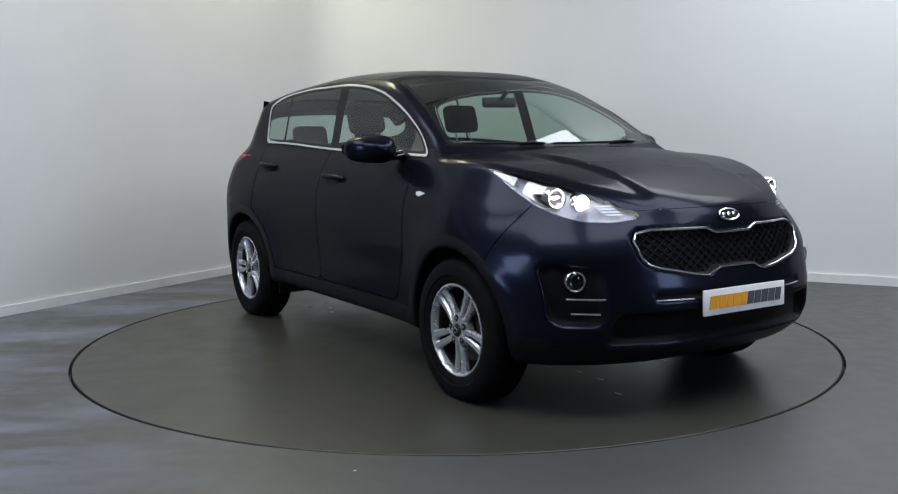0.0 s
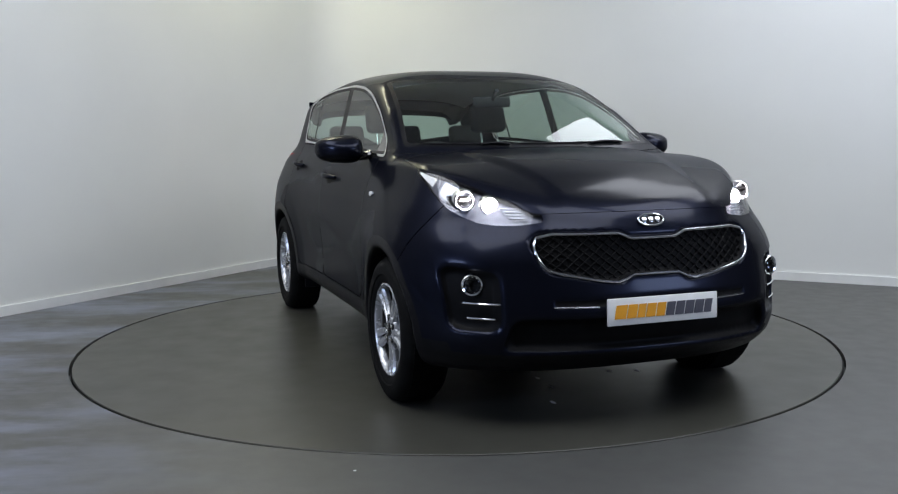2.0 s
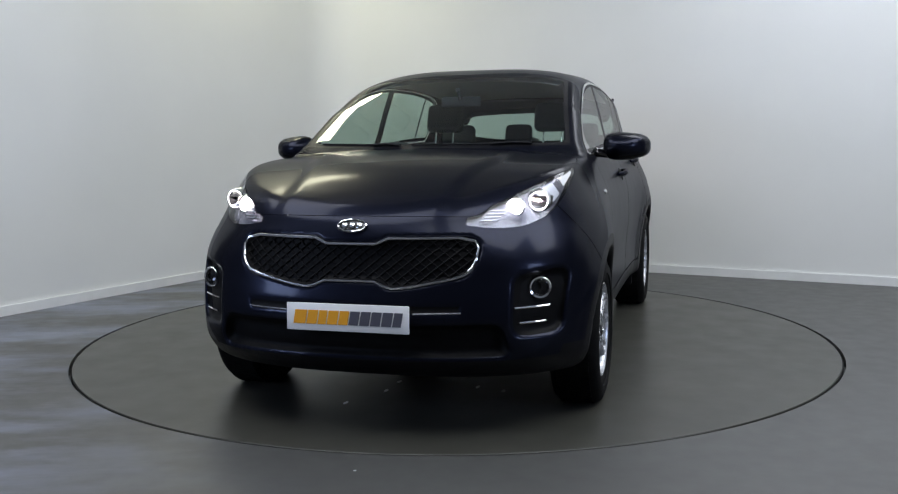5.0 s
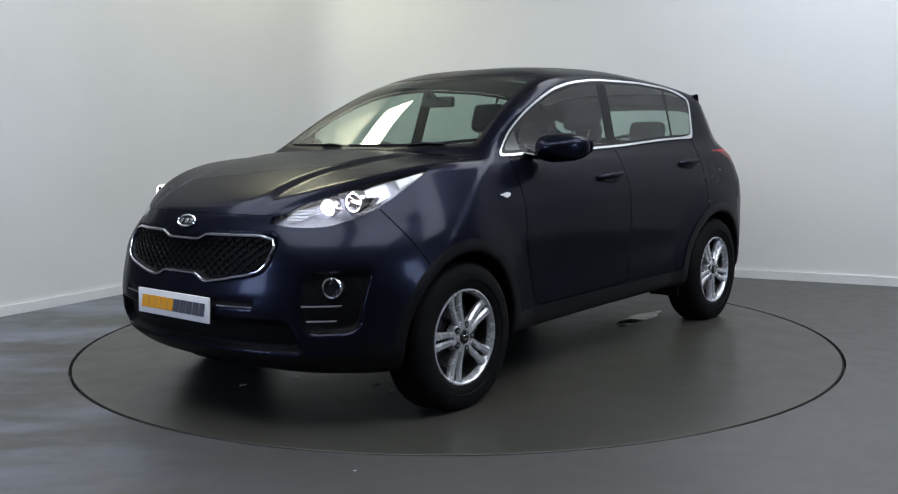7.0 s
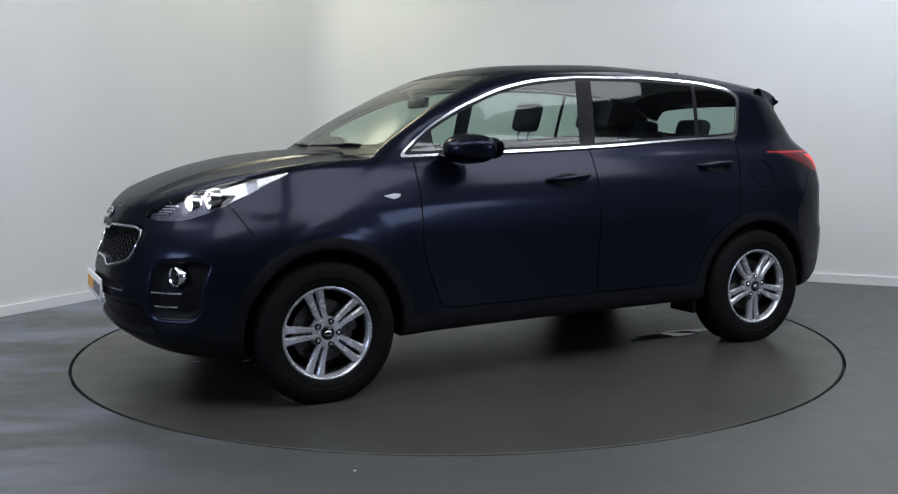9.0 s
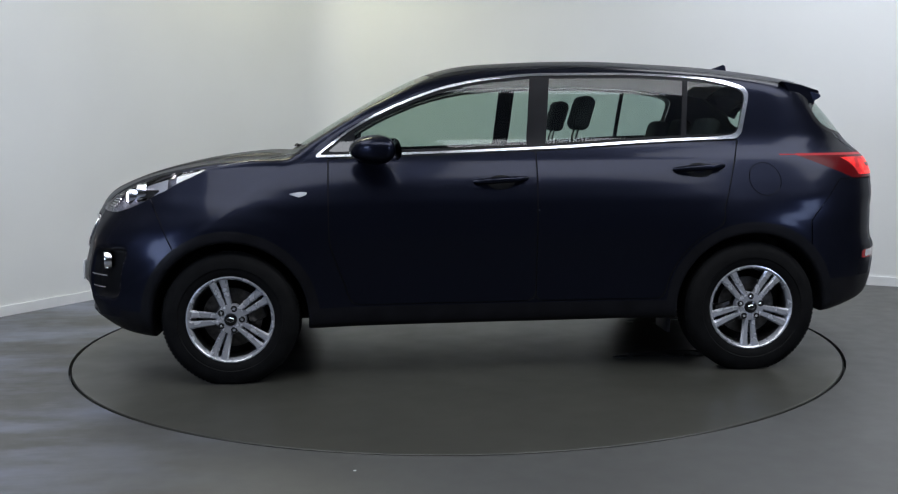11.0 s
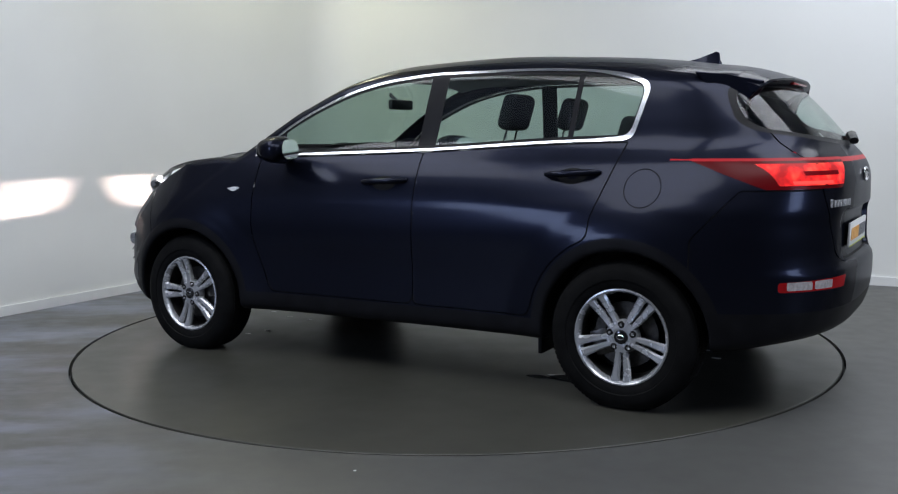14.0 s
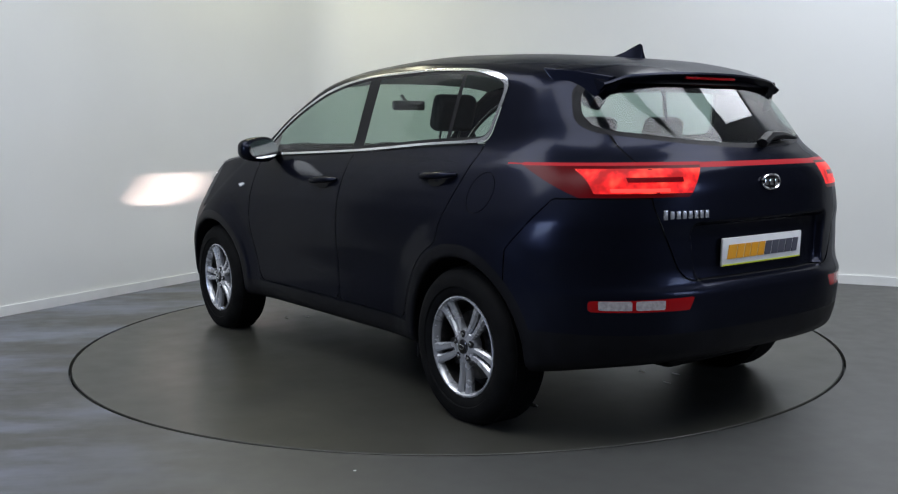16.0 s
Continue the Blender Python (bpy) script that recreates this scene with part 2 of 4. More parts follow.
def strip_wall(name, line, lo, hi, thick, mat, label, category):
    """An upright wall along a line, as thick as given, to its outer side."""
    bm = bmesh.new()
    line = [Vector(p) for p in line]
    mid = Vector((0.5, -1.5, 0))
    rows = []
    for i, p in enumerate(line):
        d = (line[min(i + 1, len(line) - 1)] - line[max(i - 1, 0)]).normalized()
        nrm = Vector((-d.y, d.x, 0))
        if nrm.dot(mid - p) > 0:
            nrm = -nrm
        q = p + nrm * thick
        rows.append([bm.verts.new((p.x, p.y, lo)), bm.verts.new((p.x, p.y, hi)), bm.verts.new((q.x, q.y, hi)), bm.verts.new((q.x, q.y, lo))])
    for a, b in zip(rows, rows[1:]):
        for k in range(4):
            bm.faces.new((a[k], a[(k + 1) % 4], b[(k + 1) % 4], b[k]))
    bm.faces.new(rows[0])
    bm.faces.new(rows[-1][::-1])
    return tagged(part(name, bm, mat), label, category, kind="structure")


def build_room():
    line = [WHITE_L, *bend, WHITE_R]
    strip_wall("wall_studio", line, 0, CEILING, 0.15, WALL, "smooth white painted studio wall with a rounded corner", "wall")
    strip_wall("wall_behind", [WHITE_R + ALONG_R * 0.002, end, back, start, WHITE_L - ALONG_L * 0.002], 0, CEILING, 0.15, DARK_WALL, "plain dark grey wall behind the filming place", "wall")
    inset = []
    for i, p in enumerate(line):
        d = (line[min(i + 1, len(line) - 1)] - line[max(i - 1, 0)]).normalized()
        nrm = Vector((d.y, -d.x, 0))
        inset.append(p + nrm * 0.016)
    strip_wall("baseboard", inset, 0, 0.072, 0.014, SKIRTING, "low white painted skirting board along the wall", "skirting")
    bm = bmesh.new()
    box(bm, (-14, -14, CEILING), (14, 9, CEILING + 0.15))
    tagged(part("ceiling", bm, CEILING_PAINT), "plain pale ceiling", "ceiling", kind="structure")
    # the floor round the turntable, with a round hole for it
    bm = bmesh.new()
    seg = 160
    r0, r1 = [], []
    for k in range(seg):
        a = k * math.tau / seg
        r0.append(bm.verts.new((TABLE_R * math.cos(a), TABLE_R * math.sin(a), 0)))
        r1.append(bm.verts.new((14 * math.cos(a), 14 * math.sin(a), 0)))
    low = [bm.verts.new((v.co.x, v.co.y, -0.05)) for v in r0]
    pit = bm.verts.new((0, 0, -0.05))
    for k in range(seg):
        j = (k + 1) % seg
        bm.faces.new((r0[k], r1[k], r1[j], r0[j]))
        bm.faces.new((low[k], r0[k], r0[j], low[j]))
        bm.faces.new((pit, low[k], low[j]))
    tagged(part("floor", bm, FLOOR), "grey painted concrete floor with pale scuffed patches, bluish sheen in their colour", "floor", kind="structure")
    # panels out of view, added to light the walls and the car
    for lx, ly, watts, tone, turn, sx, sy in LIGHT_PANELS:
        lamp = new("ceiling_fill_panel")
        lamp.matrix_basis = pose(lx, ly, CEILING, 0, 0, turn)
        tagged(lamp, "flat white rectangular light panel, added on the unseen ceiling", "ceiling light", "ceiling lights")
        a, b = sx / 2, sy / 2
        bm = bmesh.new()
        for lo, hi in (((-a - .04, -b - .04, -.05), (-a, b + .04, 0)), ((a, -b - .04, -.05), (a + .04, b + .04, 0)), ((-a, -b - .04, -.05), (a, -b, 0)), ((-a, b, -.05), (a, b + .04, 0))):
            box(bm, lo, hi)
        part("frame", bm, SKIRTING, lamp)
        bm = bmesh.new()
        box(bm, (-a, -b, -.03), (a, b, -.02))
        part("diffuser", bm, DIFFUSER, lamp)


TABLE_R = 2.241


def build_turntable():
    """A round platform flush with the floor, with a narrow dark gap round it."""
    bm = bmesh.new()
    seg = 160
    prof = [(0.02, 0.0), (0.8, 0.0), (1.6, 0.0), (TABLE_R - 0.021, 0.0), (TABLE_R - 0.018, -0.003), (TABLE_R - 0.018, -0.045)]
    rings = [[bm.verts.new((r * math.cos(k * math.tau / seg), r * math.sin(k * math.tau / seg), z)) for k in range(seg)] for r, z in prof]
    for a, b in zip(rings, rings[1:]):
        for k in range(seg):
            bm.faces.new((a[k], b[k], b[(k + 1) % seg], a[(k + 1) % seg]))
    bm.faces.new(rings[0])
    table = tagged(part("turntable", bm, TABLE_PAINT), "round grey painted turntable flush with the floor", "turntable")
    bm = bmesh.new()
    rings = [[bm.verts.new((r * math.cos(k * math.tau / seg), r * math.sin(k * math.tau / seg), z)) for k in range(seg)] for r, z in ((TABLE_R - .0178, -.022), (TABLE_R - .0178, -.012), (TABLE_R - .010, -.012), (TABLE_R - .010, -.022))]
    for a, b in zip(rings, rings[1:]):
        for k in range(seg):
            bm.faces.new((a[k], b[k], b[(k + 1) % seg], a[(k + 1) % seg]))
    part("edge_strip", bm, RUBBER, table, "black rubber edge strip")
    return table


TABLE_PAINT = vary(material("grey_turntable_paint", (0.08, 0.081, 0.072), 0.4, spec=0.28), (0.038, 0.038, 0.0315), (0.048, 0.047, 0.039), 1.6, (0.24, 0.40), 0.012, 160, 6.0)

build_room()
turntable = build_turntable()

# ---- the car: one smooth body surface, cut into its panels ----
def spline(xs, ys):
    """A smooth curve through points that does not overshoot."""
    xs, ys = np.array(xs, float), np.array(ys, float)
    h, d = np.diff(xs), np.diff(ys) / np.diff(xs)
    m = np.zeros(len(xs))
    m[0], m[-1] = d[0], d[-1]
    for i in range(1, len(xs) - 1):
        if d[i - 1] * d[i] > 0:
            w1, w2 = 2 * h[i] + h[i - 1], h[i] + 2 * h[i - 1]
            m[i] = (w1 + w2) / (w1 / d[i - 1] + w2 / d[i])

    def f(x):
        x = np.clip(np.asarray(x, float), xs[0], xs[-1])
        i = np.clip(np.searchsorted(xs, x) - 1, 0, len(xs) - 2)
        t = (x - xs[i]) / h[i]
        return (ys[i] * (1 + 2 * t) * (1 - t) ** 2 + m[i] * h[i] * t * (1 - t) ** 2 + ys[i + 1] * t * t * (3 - 2 * t) + m[i + 1] * h[i] * t * t * (t - 1))
    return f


def smax(a, b, k):
    h = np.maximum(k - np.abs(a - b), 0) / k
    return np.maximum(a, b) + h * h * k * 0.25


def smin(a, b, k):
    return -smax(-a, -b, k)


def ease(a, b, x):
    t = np.clip((x - a) / (b - a), 0, 1)
    return t * t * (3 - 2 * t)


WHEEL_X, HUB_Z, HUB_Y = 1.335, 0.330, 0.918
side_w = spline([.15, .22, .28, .34, .42, .55, .75, .88, .965, 1.03, 1.08, 1.13, 1.17, 1.21, 1.30, 1.40, 1.50, 1.56, 1.64],
                [.78, .838, .866, .878, .882, .889, .899, .890, .868, .843, .818, .789, .764, .746, .721, .694, .664, .645, .60])
nose_x = spline([.15, .22, .28, .34, .42, .50, .58, .66, .74, .82, .88, .93, 1.0, 1.1, 1.3],
                [1.94, 2.02, 2.11, 2.185, 2.22, 2.222, 2.21, 2.19, 2.175, 2.16, 2.135, 2.105, 2.04, 1.9, 1.6])
tail_x = spline([.2, .27, .33, .40, .48, .56, .62, .66, .72, .82, .90, 1.0, 1.08, 1.14, 1.2, 1.3, 1.4, 1.5, 1.6],
                [-1.95, -2.07, -2.15, -2.195, -2.215, -2.222, -2.22, -2.20, -2.19, -2.19, -2.20, -2.20, -2.185, -2.15, -2.105, -2.02, -1.925, -1.83, -1.75])
hood_z = spline([.7, 1.0, 1.2, 1.4, 1.6, 1.8, 1.95, 2.05, 2.12, 2.2, 2.4], [1.165, 1.160, 1.154, 1.136, 1.102, 1.051, .995, .947, .908, .855, .6])
hood_drop = spline([1.0, 1.5, 2.03, 2.3], [.03, .024, .030, .04])
roof_z = spline([-2.2, -1.85, -1.6, -1.3, -1.0, -.5, 0, .3, .6], [1.43, 1.505, 1.556, 1.597, 1.622, 1.645, 1.631, 1.592, 1.50])
under_z = spline([-2.3, -2.0, -1.7, -.9, .9, 1.7, 2.1, 2.3], [.36, .33, .29, .275, .265, .235, .235, .26])


def grille_field(y, z):
    """Positive inside the outline of the grille, in metres."""
    y = np.abs(y)
    top = .803 + .022 * ease(.10, .16, y) + .004 * y
    bot = .657 - .026 * ease(.11, .17, y) + .045 * ease(.17, .50, y)
    side = .515 - .22 * np.clip(.79 - z, 0, 1)
    return smin(smin(top - z, z - bot, .05), side - y, .07)


def lower_field(y, z):
    y = np.abs(y)
    return smin(smin(.485 - z, z - .350, .04), .64 - y - .25 * (z - .34), .05)


def fog_field(y, z):
    y = np.abs(y)
    return smin(smin(.69 - .10 * (.80 - y) - z, z - .432, .06), smin(y - .645, .815 + .1 * (z - .5) - y, .06), .05)


def slot_field(y, z):
    return np.minimum(np.minimum(.562 - z, z - .535), .45 - np.abs(y))


def plate_field(y, z):
    return smin(smin(.885 - z, z - .655, .04), .44 - np.abs(y) - .15 * (.88 - z), .05)


def body(p, recess=1.0):
    """Signed field of the closed body, negative inside."""
    x, y, z = p[..., 0], np.abs(p[..., 1]), p[..., 2]
    low = 1 - ease(.78, 1.06, z)
    w = side_w(z) + low * (.038 * np.exp(-((x + 1.40) / .55) ** 2) + .046 * np.exp(-((x - 1.42) / .5) ** 2) - .006)
    # flared lips round the wheel arches
    for wx in (WHEEL_X, -WHEEL_X):
        r = np.hypot(x - wx, z - HUB_Z)
        w = w + (.006 * (1 - ease(.43, .50, r)) + .010 * (1 - ease(.46, .60, r))) * ease(.2, .3, z)
    w = w - ease(1.15, 1.75, x) * (.050 * ease(.62, 1.0, z) - .014 * (1 - ease(.55, .75, z)))
    # a crease above the sill and a hollow in the doors
    mid = np.exp(-(x / .95) ** 4)
    w = w - .007 * mid * np.exp(-((z - .56) / .12) ** 2)
    tf = np.maximum(x - 1.42, 0) / (nose_x(z) - 1.42)
    tr = np.maximum(-1.45 - x, 0) / (-1.45 - tail_x(z))
    n = np.where(x > 0, 2.7 - .53 * ease(.70, .90, z), 3.1 - .6 * ease(1.05, 1.2, z))
    plan = w * (((y / w) ** n + tf ** n + tr ** n) ** (1 / n)) - w
    edge = .50 - .13 * ease(1.1, 2.0, x)
    hood = hood_z(x) - hood_drop(x) * (y / .7) ** 1.8 + .014 * ease(.03, -.05, y - edge) * ease(.98, 1.2, x)
    screen = 1.556 - (x - .36) * .557 - .11 * y * y + .008 + .02 * (1 - ((x - .70) / .4) ** 2)
    roof = roof_z(x) - .060 * (y / .6) ** 3.6
    cabin = smin(roof, screen, .05)
    f = smax(plan, (z - cabin) * .92, .045)
    g = smax(plan, (z - hood) * .97, .035)
    f = smin(f, g, .015)
    f = smax(f, under_z(x) - z, .04)
    front = recess * ease(1.3, 1.6, x)
    f = f + front * (.035 * ease(-.012, .012, grille_field(y, z)) + .05 * ease(-.014, .03, lower_field(y, z)) + .03 * ease(-.014, .022, fog_field(y, z)) + .010 * ease(-.012, .012, slot_field(y, z)))
    f = f + recess * ease(-1.6, -1.9, x) * .035 * ease(-.006, .012, plate_field(y, z))
    for wx in (WHEEL_X, -WHEEL_X):
        r = np.hypot(x - wx, z - HUB_Z)
        well = np.maximum(r - .388, .58 - y)
        f = smax(f, -well, .014) if recess else f
    return f


def slope(p, h=1e-3):
    g = np.empty(p.shape)
    for k in range(3):
        d = np.zeros(3)
        d[k] = h
        g[:, k] = (body(p + d) - body(p - d)) / (2 * h)
    return g


def surface(cell):
    """Quads over the zero level of the body field, for the half with y above zero."""
    xs = np.arange(-2.32, 2.32, cell)
    ys = np.arange(-2 * cell, 1.0, cell)
    zs = np.arange(.14, 1.68, cell)
    grid = np.stack(np.meshgrid(xs, ys, zs, indexing="ij"), -1)
    v = np.empty(grid.shape[:3])
    for i in range(len(xs)):
        v[i] = body(grid[i])
    s = v < 0
    total = np.zeros((len(xs) - 1, len(ys) - 1, len(zs) - 1, 3))
    count = np.zeros(total.shape[:3])
    n = [len(xs) - 1, len(ys) - 1, len(zs) - 1]
    for ax in range(3):
        others = [a for a in range(3) if a != ax]
        for da in (0, 1):
            for db in (0, 1):
                lo, hi = [None] * 3, [None] * 3
                lo[ax], hi[ax] = slice(0, n[ax]), slice(1, n[ax] + 1)
                for a, d in zip(others, (da, db)):
                    lo[a] = hi[a] = slice(d, n[a] + d)
                a0, a1 = v[tuple(lo)], v[tuple(hi)]
                cross = (a0 < 0) != (a1 < 0)
                t = np.where(cross, a0 / np.where(cross, a0 - a1, 1), 0)
                pt = grid[tuple(lo)] + t[..., None] * (grid[tuple(hi)] - grid[tuple(lo)])
                total += np.where(cross[..., None], pt, 0)
                count += cross
    active = count > 0
    index = np.full(active.shape, -1)
    index[active] = np.arange(active.sum())
    verts = total[active] / count[active][:, None]
    for _ in range(4):
        g = slope(verts)
        step = (body(verts) / np.maximum((g * g).sum(1), .05))[:, None] * g
        verts = verts - np.clip(step, -.004, .004)
    quads = []
    for ax in range(3):
        b, c = [(1, 2), (2, 0), (0, 1)][ax]
        lo, hi = [slice(1, -1)] * 3, [slice(1, -1)] * 3
        lo[ax], hi[ax] = slice(0, -1), slice(1, None)
        s0, s1 = s[tuple(lo)], s[tuple(hi)]
        at = np.argwhere(s0 != s1)
        flip = s0[tuple(at.T)]
        at[:, b] += 1
        at[:, c] += 1
        cells = []
        for db, dc in ((-1, -1), (0, -1), (0, 0), (-1, 0)):
            q = at.copy()
            q[:, b] += db
            q[:, c] += dc
            cells.append(index[tuple(q.T)])
        q = np.stack(cells, 1)
        q[~flip] = q[~flip][:, ::-1]
        quads.append(q)
    q = np.concatenate(quads)
    q = q[(q >= 0).all(1)]
    tris = np.concatenate([q[:, [0, 1, 2]], q[:, [0, 2, 3]]])
    return verts, tris


def split(verts, tris, values):
    """Cut a triangle mesh along the zero line of values: the part above and the part below."""
    up = values > 0
    k = up[tris].sum(1)
    above, below, mixed = tris[k == 3].tolist(), tris[k == 0].tolist(), tris[(k == 1) | (k == 2)]
    extra, made = [], {}
    base = len(verts)

    def cut(a, b):
        key = (a, b) if a < b else (b, a)
        if key not in made:
            t = values[key[0]] / (values[key[0]] - values[key[1]])
            made[key] = base + len(extra)
            extra.append(verts[key[0]] * (1 - t) + verts[key[1]] * t)
        return made[key]

    for tri in mixed.tolist():
        one = up[tri].sum() == 1
        i = [j for j in range(3) if bool(up[tri[j]]) == one][0]
        a, b, c = tri[i], tri[(i + 1) % 3], tri[(i + 2) % 3]
        ab, ac = cut(a, b), cut(a, c)
        tip, rest = [[a, ab, ac]], [[ab, b, c], [ab, c, ac]]
        (above if one else below).extend(tip)
        (below if one else above).extend(rest)
    allv = np.concatenate([verts, np.array(extra)]) if extra else verts
    return compact(allv, above), compact(allv, below)


def compact(verts, tris):
    tris = np.array(tris, int).reshape(-1, 3)
    used = np.unique(tris)
    remap = np.full(len(verts), -1)
    remap[used] = np.arange(len(used))
    return verts[used], remap[tris]


class Shell:
    """What is left of the half body while panels are taken off it."""

    def __init__(self, verts, tris):
        self.verts, self.tris = verts, tris

    def take(self, field):
        inside, rest = split(self.verts, self.tris, field(self.verts[:, 0], self.verts[:, 1], self.verts[:, 2]))
        self.verts, self.tris = rest
        return inside

    def panel(self, field, gap=.0035):
        """A panel and the narrow seam round it."""
        piece = self.take(lambda x, y, z: field(x, y, z) - gap)
        SEAMS.append(self.take(lambda x, y, z: field(x, y, z) + gap))
        return piece


SEAMS = []


def both(piece):
    """A piece and its mirror image, welded along the middle."""
    v, t = piece
    v = v.copy()
    v[np.abs(v[:, 1]) < 1e-5, 1] = 0
    m = v * [1, -1, 1]
    remap = np.where(v[:, 1] == 0, np.arange(len(v)), np.arange(len(v)) + len(v))
    return np.concatenate([v, m]), np.concatenate([t, remap[t][:, ::-1]])


def mirrored(piece):
    return piece[0] * [1, -1, 1], piece[1][:, ::-1]


def pushed(piece, d):
    v, t = piece
    g = slope(v)
    return v + d * g / np.linalg.norm(g, axis=1, keepdims=True), t


def islands(piece, least=24):
    """The connected runs of a mesh, without crumbs."""
    v, t = piece
    mark = np.arange(len(v))
    while True:
        low = mark[t].min(1)
        nxt = mark.copy()
        for k in range(3):
            np.minimum.at(nxt, t[:, k], low)
        nxt = nxt[nxt]
        if (nxt == mark).all():
            break
        mark = nxt
    root = mark[t[:, 0]]
    return [compact(v, t[root == r]) for r in np.unique(root) if (root == r).sum() >= least]


car = tagged(new("car"), "dark blue metallic five-door family SUV with headlamps lit, on a turntable", "car")
CAR_AXIS = Vector((0.126, -0.128, 0))


def car_mesh(name, piece, mat, label="", parent=None):
    v, t = piece
    if len(t) == 0:
        return None
    ob = mesh_object(name, v - np.array(CAR_AXIS), t, mat, parent or car, True, label)
    return ob


def seat_in_car(bm):
    bmesh.ops.translate(bm, verts=bm.verts, vec=-CAR_AXIS)
    return bm


def car_part(name, bm, mat, parent=None, label="", smooth=True):
    return part(name, seat_in_car(bm), mat, parent or car, label, smooth)


verts, tris = surface(.0118)
(verts, tris), _ = split(verts, tris, verts[:, 1])
shell = Shell(verts, tris)

# outlines of the openings
glass_low = spline([-1.45, -1.305, -1.01, -.236, .5, .9], [1.212, 1.206, 1.199, 1.162, 1.142, 1.133])
glass_top = spline([-1.45, -1.36, -1.25, -1.0, -.65, -.3, 0, .21, .45, .70, .90], [1.40, 1.465, 1.502, 1.532, 1.546, 1.546, 1.525, 1.487, 1.405, 1.282, 1.135])


def side_glass(x, y, z):
    rear = (x + 1.305) + .27 * (z - 1.206)
    d = smin(smin(glass_top(x) - z, z - glass_low(x), .02), rear + .012, .05)
    d = smin(d, (.905 - x), .03)
    return np.where((y > .45), d, -.5)


def windscreen(x, y, z):
    d = smin(.712 - .32 * (z - 1.17) - y, x - (.345 - .24 * y * y), .06)
    d = smin(d, 1.075 - .22 * y * y - x, .03)
    return np.where((z > 1.1) & (x > .1), d, -.5)


def rear_glass(x, y, z):
    d = smin(z - (1.168 + .16 * y ** 2), 1.452 - z, .03)
    d = smin(d, .690 - .30 * (z - 1.2) - y, .08)
    return np.where((x < -1.55), d, -.5)


lamp_low = spline([1.34, 1.43, 1.56, 1.70, 1.85, 1.95, 2.0, 2.06, 2.12], [1.13, 1.083, 1.022, .950, .886, .861, .860, .876, .90])
lamp_top = spline([1.0, 1.25, 1.486, 1.60, 1.727, 1.85, 1.95, 2.03, 2.10, 2.2], [1.150, 1.114, 1.078, 1.061, 1.031, .991, .949, .906, .910, .913])


def head_lamp(x, y, z):
    d = smin(lamp_top(x) - .0015 - z, z - lamp_low(x), .012)
    return np.where((x > 1.36) & (y > .40), smin(d, y - .448, .01), -.5)


def tail_lamp(x, y, z):
    low = np.maximum(np.interp(x, [-1.92, -1.60], [.990, 1.113]), np.interp(y, [.36, .45], [1.125, .985]))
    return np.where(x < -1.5, np.minimum(1.121 - z, z - low), -.5)


def tail_bar(x, y, z):
    return np.where((x < -1.8), np.minimum(np.minimum(1.119 - z, z - 1.099), .42 - y), -.5)


def rear_fog(x, y, z):
    d = smin(smin(.610 - .02 * (y - .45) - z, z - (.560 + .0 * y), .015), smin(y - .445 - .5 * (.60 - z), .80 - y, .02), .01)
    return np.where(x < -1.7, d, -.5)


def arch_ring(x, y, z):
    r = np.minimum(np.hypot(x - WHEEL_X, z - HUB_Z), np.hypot(x + WHEEL_X, z - HUB_Z))
    return .447 - r


def sill(x, y, z):
    return np.where(np.abs(x) < 1.9, .375 - z, .30 - z)


def bonnet(x, y, z):
    return np.minimum(z - lamp_top(x) - .0002, x - (1.02 - .06 * y))


def front_door(x, y, z):
    fore = .835 - .10 * ease(.75, .35, z) - x
    aft = x + .225 + .02 * (z - 1.0)
    d = smin(smin(fore, aft, .02), z - .385, .06)
    return np.where(y > .5, np.minimum(d, glass_low(x) - .012 - z), -.5)


def rear_door(x, y, z):
    fore = -.225 - .02 * (z - 1.0) - x
    aft = x + 1.305 - .35 * np.clip(1.2 - z, 0, .35) - .05 * np.clip(.85 - z, 0, 1)
    arch = np.hypot(x + WHEEL_X, z - HUB_Z) - .462
    d = smin(smin(fore, aft, .02), smin(z - .385, arch, .05), .04)
    return np.where(y > .5, np.minimum(d, glass_low(x) - .012 - z), -.5)


def front_bumper(x, y, z):
    return np.minimum(x - (1.745 - .55 * np.clip(.955 - z, 0, .4)), 1.2 - z)


def rear_bumper(x, y, z):
    return np.minimum(-1.64 - .9 * (z - .78) * (z > .78) - x, .985 - z)


def tailgate(x, y, z):
    return np.where(x < -1.5, smin(.60 - .10 * ease(1.0, .68, z) - y, z - .665, .10), -.5)


def fuel_flap(x, y, z):
    return .083 - np.hypot(x + 1.411, z - .992)


def band(f, lo, hi):
    """The strip of an outline between two distances inside it."""
    return lambda x, y, z: np.minimum(f(x, y, z) - lo, hi - f(x, y, z))


